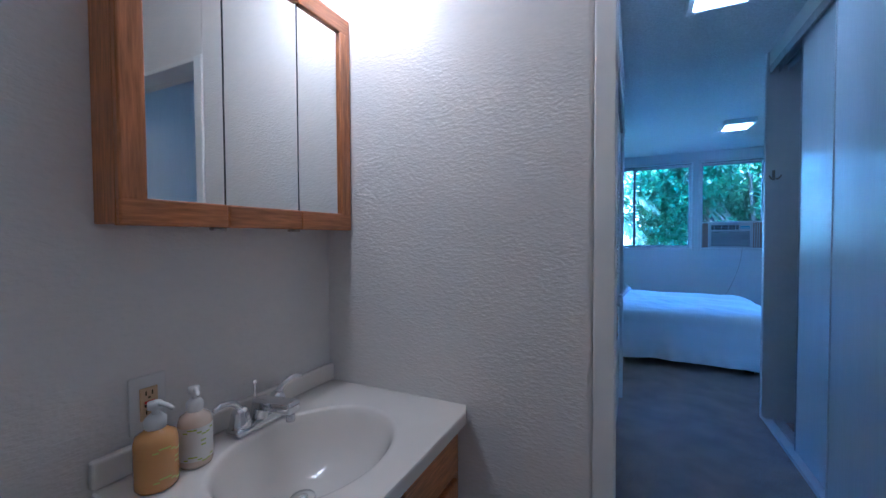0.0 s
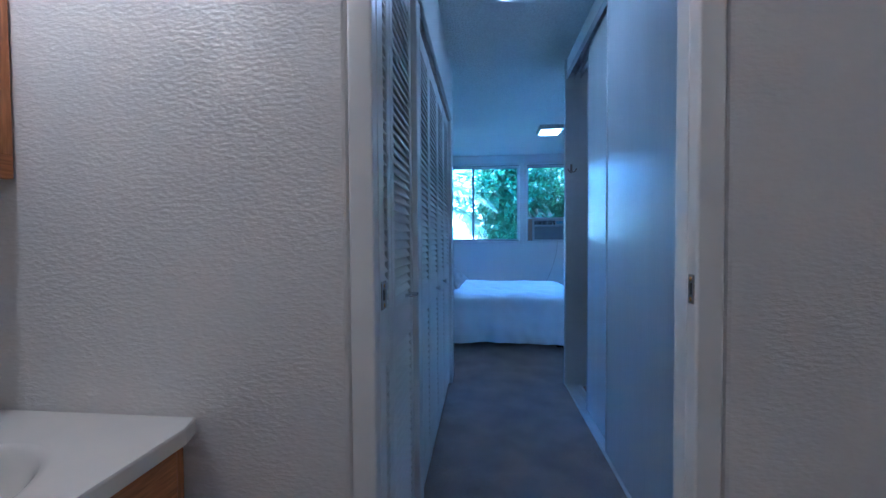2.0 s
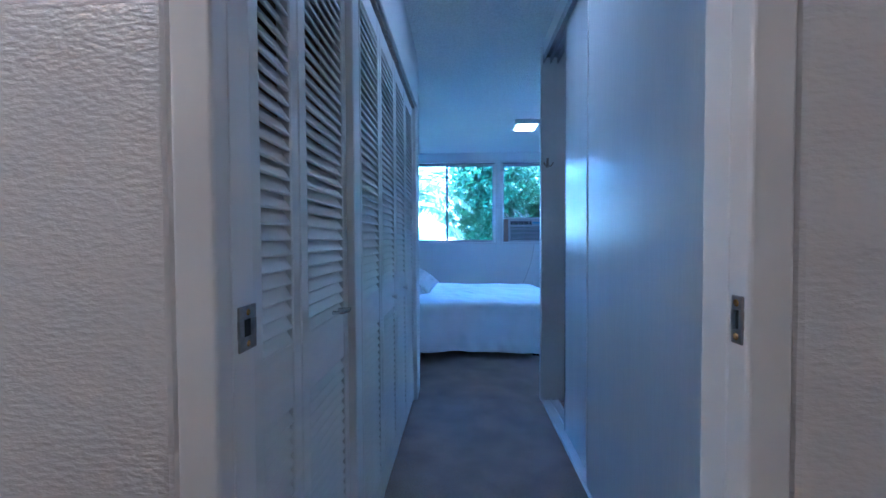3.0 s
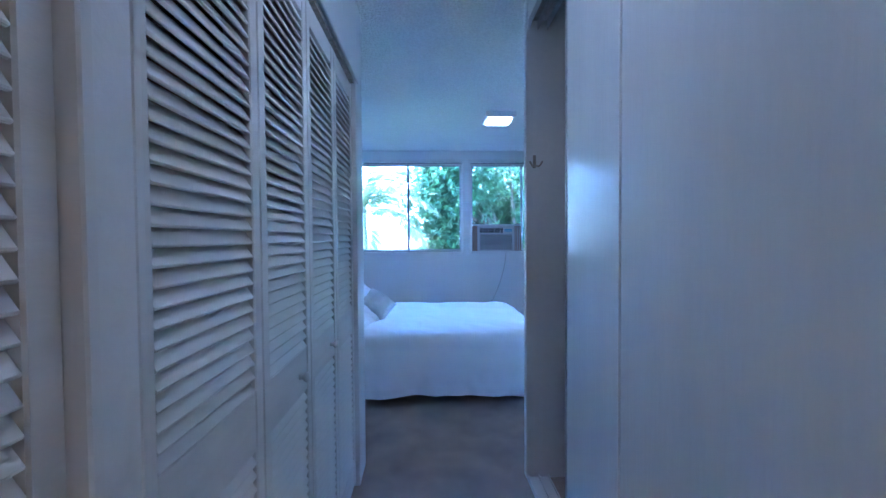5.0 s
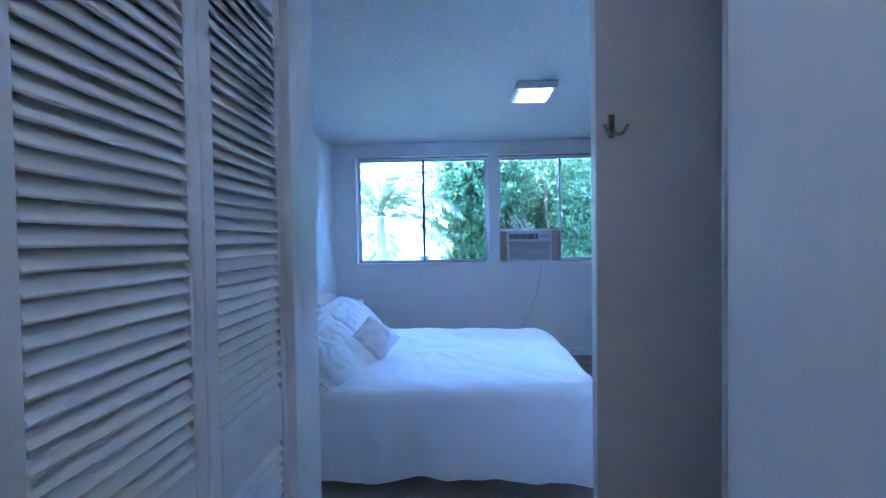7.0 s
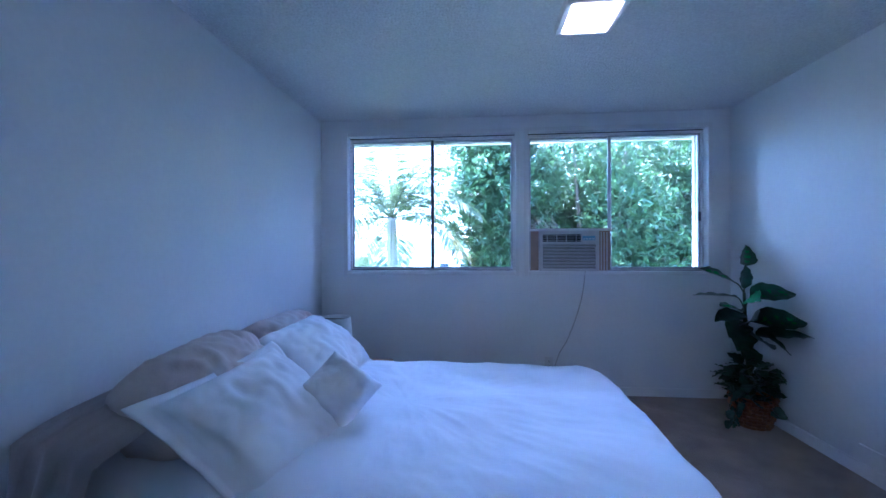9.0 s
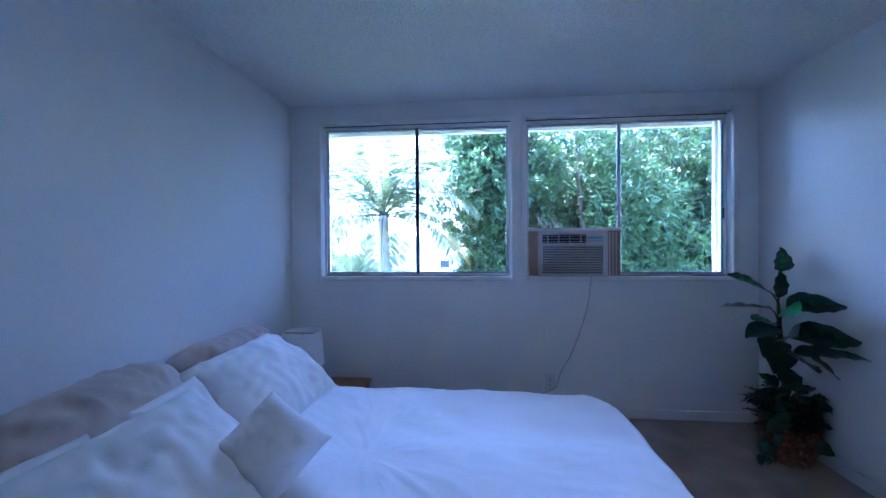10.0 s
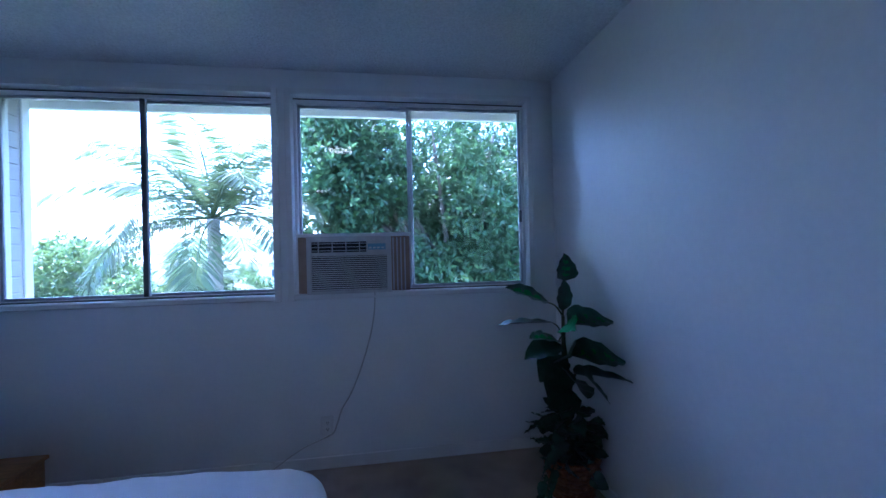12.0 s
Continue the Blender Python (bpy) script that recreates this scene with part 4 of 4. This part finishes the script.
def plant():
    p = thing("potted_plant", "leafy dark green artificial plant in a brown wicker basket", "plant")
    px, py = 2.372, -0.500
    # woven basket
    bm = bmesh.new()
    for k in range(9):
        z = 0.012 + k * 0.024
        r = 0.100 + 0.034 * math.sin(k / 8 * 1.5)
        for j in range(26):
            a0, a1 = j * math.tau / 26, (j + 1) * math.tau / 26
            am = (a0 + a1) / 2
            off = 0.006 * (1 if (j + k) % 2 else -0.5)
            sub = tube([(px + (r) * math.cos(a0), py + r * math.sin(a0), z), (px + (r + off) * math.cos(am), py + (r + off) * math.sin(am), z),
                        (px + r * math.cos(a1), py + r * math.sin(a1), z)], 0.0135, 5)
            me = bpy.data.meshes.new("weave")
            sub.to_mesh(me)
            sub.free()
            bm.from_mesh(me)
            bpy.data.meshes.remove(me)
    basket = part("basket", bm, WICKER, p, "brown woven wicker basket")
    part("lining", lathe([(0, 0.002), (0.092, 0.002), (0.118, 0.18), (0.120, 0.185), (0, 0.185)], 24, Matrix.Translation((px, py, 0))), SOIL, basket)
    top = Vector((2.405, -0.365, 0.93))
    part("stem", tube(spline([(px, py, 0.18), (2.375, -0.46, 0.45), (2.385, -0.41, 0.68), top], 5), 0.020, 8, 0.5), STEM, p)
    part("stem", tube(spline([(px + 0.02, py + 0.02, 0.18), (2.40, -0.43, 0.40), (2.41, -0.40, 0.62), (2.40, -0.38, 0.80)], 5), 0.014, 8, 0.6), STEM, p)
    big = [((2.43, -0.345, 1.13), (2.435, -0.34, 1.29), 0.115, 0.0, 1.1, True), ((2.40, -0.37, 0.96), (2.420, -0.36, 1.14), 0.075, 0.0, 1.3, False),
           ((2.29, -0.42, 1.02), (2.03, -0.47, 1.115), 0.105, 0.02, -0.5, False), ((2.32, -0.42, 0.905), (1.97, -0.50, 0.925), 0.085, 0.02, 0.0, False),
           ((2.35, -0.42, 0.80), (2.14, -0.52, 0.850), 0.090, 0.03, -0.3, False), ((2.36, -0.43, 0.78), (2.12, -0.50, 0.735), 0.110, 0.04, -0.4, False),
           ((2.36, -0.43, 0.72), (2.17, -0.58, 0.640), 0.120, 0.05, -0.5, False), ((2.37, -0.45, 0.66), (2.20, -0.62, 0.555), 0.115, 0.05, -0.4, False),
           ((2.40, -0.44, 0.905), (2.47, -0.76, 0.965), 0.135, 0.05, -0.7, False), ((2.41, -0.46, 0.73), (2.49, -0.82, 0.785), 0.140, 0.05, -0.9, False),
           ((2.41, -0.48, 0.63), (2.50, -0.86, 0.705), 0.120, 0.04, -0.5, False), ((2.42, -0.50, 0.67), (2.47, -0.72, 0.555), 0.085, 0.03, -0.8, False),
           ((2.38, -0.46, 0.62), (2.34, -0.74, 0.600), 0.130, 0.05, -0.6, False), ((2.39, -0.45, 0.90), (2.35, -0.62, 0.90), 0.110, 0.05, 0.9, True),
           ((2.38, -0.45, 0.72), (2.30, -0.66, 0.78), 0.120, 0.05, 0.8, False), ((2.38, -0.46, 0.55), (2.28, -0.60, 0.45), 0.11, 0.03, -0.6, False)]
    for k, (b, t, w, dr, roll, heart) in enumerate(big):
        bm = bmesh.new()
        leaf_mesh(bm, b, t, w * 1.42, dr, roll, heart)
        lf = part("leaf", bm, LEAF_BRIGHT if k == 13 else LEAF, p, "bright green leaf" if k == 13 else "")
        if k in (2, 8, 0, 4, 9):
            bm = bmesh.new()
            bb, tt = Vector(b), Vector(t)
            leaf_mesh(bm, bb.lerp(tt, 0.12) + Vector((0, 0, 0.003)), bb.lerp(tt, 0.90) + Vector((0, 0, 0.003)), w * 0.55, dr, roll, heart)
            part("leaf_heart", bm, LEAF_BRIGHT, lf, "paler leaf centre")
        near = min(((2.375, -0.46, 0.45), (2.385, -0.41, 0.68), tuple(top), (2.40, -0.38, 0.80)), key=lambda q: (Vector(q) - Vector(b)).length + (0.3 if q[2] > b[2] else 0))
        part("stalk", tube(spline([near, (Vector(near) + Vector(b)) / 2 + Vector((0, 0, 0.02)), b], 4), 0.0055, 6, 0.6), STEM, p)
    rnd = random.Random(5)
    bm = bmesh.new()
    for k in range(95):
        a, r = rnd.uniform(0, math.tau), rnd.uniform(0.02, 0.15)
        z = rnd.uniform(0.20, 0.46) - r * 0.4
        b = Vector((min(px + r * math.cos(a), 2.47), py + r * math.sin(a), z))
        a += rnd.uniform(-0.6, 0.6)
        t = b + Vector((math.cos(a), math.sin(a), rnd.uniform(-0.6, 0.7))) * rnd.uniform(0.07, 0.12)
        t.x = min(t.x, 2.515)
        leaf_mesh(bm, b, t, rnd.uniform(0.065, 0.10), 0.008, rnd.uniform(-1, 1), True)
    for k in range(16):
        b = Vector((2.25 - 0.045 * rnd.random() - 0.008 * k * 0.6, -0.62 + 0.05 * rnd.random(), 0.22 - k * 0.011))
        leaf_mesh(bm, b, b + Vector((rnd.uniform(-0.05, 0.02), rnd.uniform(-0.05, 0.03), rnd.uniform(-0.07, -0.02))), 0.045, 0.0, rnd.uniform(-1, 1), True)
    part("foliage", bm, LEAF, p, "small trailing ivy leaves")
    part("vine", tube(spline([(px, py, 0.20), (2.28, -0.56, 0.25), (2.20, -0.61, 0.16), (2.17, -0.62, 0.05)], 5), 0.004), STEM, p)


plant()

# ---- outside ----
GROUND = -3.0
setting("ground", boxed(-400, 400, 0.16, 900, GROUND - 0.3, GROUND), GRASS, "sunlit lawn below the windows", "ground")
setting("ground_house", boxed(-400, 400, -300, 0.16, GROUND - 0.3, GROUND), GRASS, "lawn behind the house", "ground")
setting("road", boxed(-120, 120, 40, 47, GROUND, GROUND + 0.02), CONCRETE, "pale concrete street beyond the garden", "road")
setting("pavement", boxed(-120, 120, 37.5, 39.6, GROUND, GROUND + 0.12), CONCRETE, "pale concrete pavement with kerb", "pavement")
setting("driveway", boxed(-12, -8, 9, 37.5, GROUND, GROUND + 0.015), CONCRETE, "pale concrete driveway", "driveway")
roof_slab = setting("roof", boxed(-2.2, 3.6, -8.4, 0.62, H + 0.13, H + 0.30), STUCCO, "white roof slab with eave over the windows", "roof")
setting("eave_fascia", boxed(-2.2, 3.6, 0.46, 0.50, 2.318, H + 0.129, bevel=0.004), STUCCO, "white painted fascia under the eave", "trim")
block_east = setting("wing_wall_east", boxed(2.462, 2.54, 0.161, 0.383, -0.1, H + 0.12), CONCRETE, "grey painted concrete block wing wall", "wall")
setting("wing_post_east", boxed(2.442, 2.54, 0.385, 0.42, -0.1, H + 0.12, bevel=0.004), STUCCO, "white sunlit post at the block wall's end", "post")
setting("wing_post_west", boxed(-0.900, -0.852, 0.36, 0.42, -0.1, H + 0.12, bevel=0.004), STUCCO, "white post at the block wall's end", "post")
block_wall = setting("wing_wall_west", boxed(-0.945, -0.867, 0.161, 0.358, -0.1, H + 0.12), CONCRETE, "grey painted concrete block wing wall", "wall")
block_me = mesh_of("block", boxed(0, 0.008, 0, 0.178, 0, 0.092, bevel=0.003), BLOCK)
for k in range(26):
    o = new("block", block_me)
    o.parent = block_wall
    o.location = (-0.869, 0.164, 0.02 + k * 0.1)
    o = new("block", block_me)
    o.parent = block_east
    o.location = (2.456, 0.162, 0.02 + k * 0.1)


def quads(name, verts, per, mat, parent, label="", kind=""):
    """One mesh of many separate faces, per corners each."""
    me = bpy.data.meshes.new(name)
    n = len(verts) // per
    me.from_pydata(verts.tolist(), [], np.arange(n * per).reshape(n, per).tolist())
    me.materials.append(mat)
    ob = new(name, me)
    ob.parent = parent
    return tagged(ob, label, kind=kind)


def rosettes(rng, centres, out, length, width, leaves):
    """Whorls of narrow leaves round each centre, turned towards out."""
    n = len(centres)
    c = np.repeat(centres, leaves, 0)
    o = np.repeat(out, leaves, 0)
    d = rng.normal(size=(n * leaves, 3)) + o * 0.7
    d /= np.linalg.norm(d, axis=1, keepdims=True)
    s = np.cross(d, rng.normal(size=d.shape))
    s /= np.linalg.norm(s, axis=1, keepdims=True)
    l = length * rng.uniform(0.6, 1.2, (n * leaves, 1))
    w = width * rng.uniform(0.7, 1.2, (n * leaves, 1))
    v = np.stack([c, c + d * l * 0.5 + s * w * 0.5, c + d * l, c + d * l * 0.5 - s * w * 0.5], 1)
    return v.reshape(-1, 3)


def tree(x, y, base, clumps, count, length, width, leaves, seed, label, trunk_r, mat=TREE_LEAF):
    rng = np.random.default_rng(seed)
    t = thing("tree", label, "tree")
    mid = np.mean([c[:3] for c in clumps], axis=0)
    part("trunk", tube(spline([(x, y, base), (x + 0.1, y - 0.05, base + (mid[2] - base) * 0.45), (x + 0.05, y, mid[2])], 6), trunk_r, 10, 0.5), BARK, t)
    for c in clumps:
        a = Vector((x + 0.07, y, base + (mid[2] - base) * rng.uniform(0.5, 0.95)))
        b = Vector(c[:3])
        part("limb", tube(spline([a, a.lerp(b, 0.5) + Vector((0, 0, 0.15)), b], 5), trunk_r * 0.35, 6, 0.3), BARK, t)
    all_v = []
    per = count // len(clumps)
    for cx, cy, cz, r in clumps:
        d = rng.normal(size=(per, 3))
        d /= np.linalg.norm(d, axis=1, keepdims=True)
        rad = r * rng.uniform(0.35, 1.0, (per, 1)) ** 0.5
        lump = 1 + 0.25 * np.sin(d[:, :1] * 7 + cx * 3) * np.cos(d[:, 2:] * 6 + cy)
        all_v.append(rosettes(rng, np.array((cx, cy, cz)) + d * rad * lump, d, length, width, leaves))
    quads("crown", np.concatenate(all_v), 4, mat, t, "crown of many small leaves")
    return t


rng0 = np.random.default_rng(8)
CLUMPS = []
for k in range(125):
    u = rng0.uniform(-1, 1, 3)
    CLUMPS.append((3.35 + 2.95 * u[0], 6.2 + 1.9 * u[1], 0.7 + 3.2 * u[2], rng0.uniform(0.65, 1.1)))
for k in range(10):
    CLUMPS.append((0.75 + 0.25 * rng0.uniform(-1, 1), 5.0 + 0.5 * rng0.uniform(-1, 1), -1.4 + 0.55 * k, 0.55))
tree(2.9, 6.0, GROUND, CLUMPS, 40000, 0.16, 0.040, 8, 3, "dense green leafy tree close outside the windows", 0.22)


def palm(x, y, base, top, fronds, length, seed, label):
    rng = random.Random(seed)
    p = thing("palm_tree", label, "palm tree")
    part("trunk", tube(spline([(x + 0.1, y, base), (x + 0.05, y, (base + top) / 2), (x, y, top)], 8), 0.13, 12, 0.75), PALM_BARK, p)
    for k in range(fronds):
        a = k * 2.399 + rng.uniform(-0.2, 0.2)
        lift = 1.45 - 1.75 * (k / fronds)
        L = length * rng.uniform(0.85, 1.1)
        out = Vector((math.cos(a), math.sin(a), 0))
        pts = []
        for i in range(13):
            s = i / 12
            ang = lift - 1.5 * s * s
            prev = pts[-1] if pts else Vector((x, y, top))
            pts.append(prev + (out * math.cos(ang) + Vector((0, 0, math.sin(ang)))) * (L / 12 if i else 0.01))
        dry = k == fronds - 3
        bm = tube(pts, 0.018, 5, 0.25)
        fr = part("frond", bm, PALM_DRY if dry else PALM_LEAF, p, "dry yellow frond" if dry else "")
        vs = []
        for i in range(6, 60):
            s = i / 60
            j = min(11, int(s * 12))
            c = pts[j].lerp(pts[j + 1], s * 12 - j)
            d = (pts[j + 1] - pts[j]).normalized()
            side = d.cross(Vector((0, 0, 1))).normalized()
            for q in (-1, 1):
                ll = L * 0.30 * math.sin(math.pi * (0.12 + 0.80 * s)) * rng.uniform(0.85, 1.1)
                w = 0.040
                leafd = (side * q + d * 0.75 + Vector((0, 0, -0.35 + rng.uniform(-0.2, 0.15)))).normalized()
                e = c + leafd * ll + Vector((0, 0, -0.10 * ll))
                m = c + leafd * ll * 0.5
                vs += [c, m + d * w / 2, e, m - d * w / 2]
        quads("leaflets", np.array([tuple(v) for v in vs]), 4, PALM_DRY if dry else PALM_LEAF, fr)
    return p


palm(-1.35, 4.4, GROUND, 1.90, 24, 2.15, 4, "feathery palm with arching fronds outside the window")
palm(-3.6, 9.5, GROUND, 0.2, 15, 1.6, 9, "small feathery palm in the garden")
palm(0.95, 8.6, GROUND, -0.4, 13, 1.2, 14, "low feathery palm beside the tree")


def bush(x, y, r, h, seed, label):
    cl = []
    rr = np.random.default_rng(seed)
    for k in range(7):
        u = rr.uniform(-1, 1, 3)
        cl.append((x + r * 0.7 * u[0], y + r * 0.6 * u[1], GROUND + h * (0.58 + 0.45 * u[2]), r * 0.5))
    t = tree(x, y, GROUND, cl, 1300, 0.22 * max(1, r * 0.6), 0.09 * max(1, r * 0.6), 5, seed, label, 0.06 * r, HEDGE)
    t.name = "bush"
    tagged(t, category="bush", group="garden bushes")
    return t


for k, (x, y, r, h) in enumerate(((-9.5, 17, 2.2, 3.2), (-14, 21, 2.6, 3.6), (-5.5, 16, 1.8, 2.5), (-5.2, 21, 2.0, 2.6), (-19, 26, 3.2, 4.4), (-11.5, 27, 2.6, 3.4),
                                    (1.5, 20, 2.6, 3.2), (-25, 34, 4.0, 5.2), (2.8, 31, 3.0, 3.8), (-13, 33, 2.4, 3.0))):
    bush(x, y, r, h, 20 + k, "rounded sunlit green garden bush")


def house(x, y, w, d, h, label):
    b = thing("house", label, "house", group="houses across the street")
    wall = part("wall", boxed(x, x + w, y, y + d, GROUND, GROUND + h), STUCCO, b)
    bm = bmesh.new()
    e = 0.6
    v = [bm.verts.new(q) for q in ((x - e, y - e, GROUND + h), (x + w + e, y - e, GROUND + h), (x + w + e, y + d + e, GROUND + h), (x - e, y + d + e, GROUND + h),
                                   (x + d * 0.45, y + d / 2, GROUND + h + 1.5), (x + w - d * 0.45, y + d / 2, GROUND + h + 1.5))]
    for f in ((0, 1, 5, 4), (1, 2, 5), (2, 3, 4, 5), (3, 0, 4), (3, 2, 1, 0)):
        bm.faces.new([v[i] for i in f])
    part("roof", bm, ROOF, b)
    n = max(2, int(w / 3))
    for k in range(n):
        cx = x + (k + 0.5) * w / n
        win = part("window", boxed(cx - 0.75, cx + 0.75, y - 0.05, y - 0.002, GROUND + 1.0, GROUND + 2.2, bevel=0.01), TRIM, b)
        part("pane", boxed(cx - 0.66, cx + 0.66, y - 0.06, y - 0.05, GROUND + 1.08, GROUND + 2.12), HOUSE_WINDOW, win)


house(-24, 52, 13, 8, 3.0, "white stucco house with a hipped roof across the street")
house(-6, 54, 12, 8, 3.0, "pale stucco house with a hipped roof across the street")
house(-44, 56, 14, 8, 3.2, "white stucco house with a low hipped roof")


def car(x, y):
    c = thing("car", "teal parked car on the far street", "car", Matrix.Translation((x, y, GROUND + 0.02)))
    bm = boxed(-2.1, 2.1, -0.85, 0.85, 0.28, 0.85, bevel=0.14, segments=3)
    part("body", bm, CAR_BLUE, c, smooth=True)
    bm = boxed(-1.2, 1.0, -0.74, 0.74, 0.83, 1.38, bevel=0.16, segments=3)
    for v in bm.verts:
        v.co.x *= 1 - 0.35 * (v.co.z - 0.83)
    part("cabin", bm, HOUSE_WINDOW, c, "dark window glass", smooth=True)
    part("roof", boxed(-0.85, 0.7, -0.66, 0.66, 1.37, 1.42, bevel=0.02), CAR_BLUE, c)
    for a in (-1.3, 1.3):
        for s in (-0.8, 0.8):
            wheel = part("wheel", lathe([(0, -0.1), (0.30, -0.1), (0.33, -0.06), (0.33, 0.06), (0.30, 0.1), (0, 0.1)], 20, Matrix.Translation((a, s, 0.33)) @ Matrix.Rotation(radians(90), 4, "X")), RUBBER, c)
            part("rim", lathe([(0, -0.11), (0.19, -0.11), (0.19, 0.11), (0, 0.11)], 16, Matrix.Translation((a, s, 0.33)) @ Matrix.Rotation(radians(90), 4, "X")), ALU, wheel)


car(-8.6, 44.5)
car(-13.4, 45.2)


def ridge():
    bm = bmesh.new()
    n = 160
    rows = []
    for y, f in ((85, 0.0), (100, 0.5), (140, 1.0), (200, 0.9)):
        rows.append([bm.verts.new((-260 + 420 * i / n, y, GROUND - 0.1 + f * (8 + 5 * noise.noise((i * 0.07, 0, 3)) + 2.2 * noise.noise((i * 0.5, y, 3))))) for i in range(n + 1)])
    for a, b in zip(rows, rows[1:]):
        for i in range(n):
            bm.faces.new((a[i], a[i + 1], b[i + 1], b[i]))
    return bm


setting("backdrop_woods", ridge(), HILL, "distant wooded ridge", "hills")
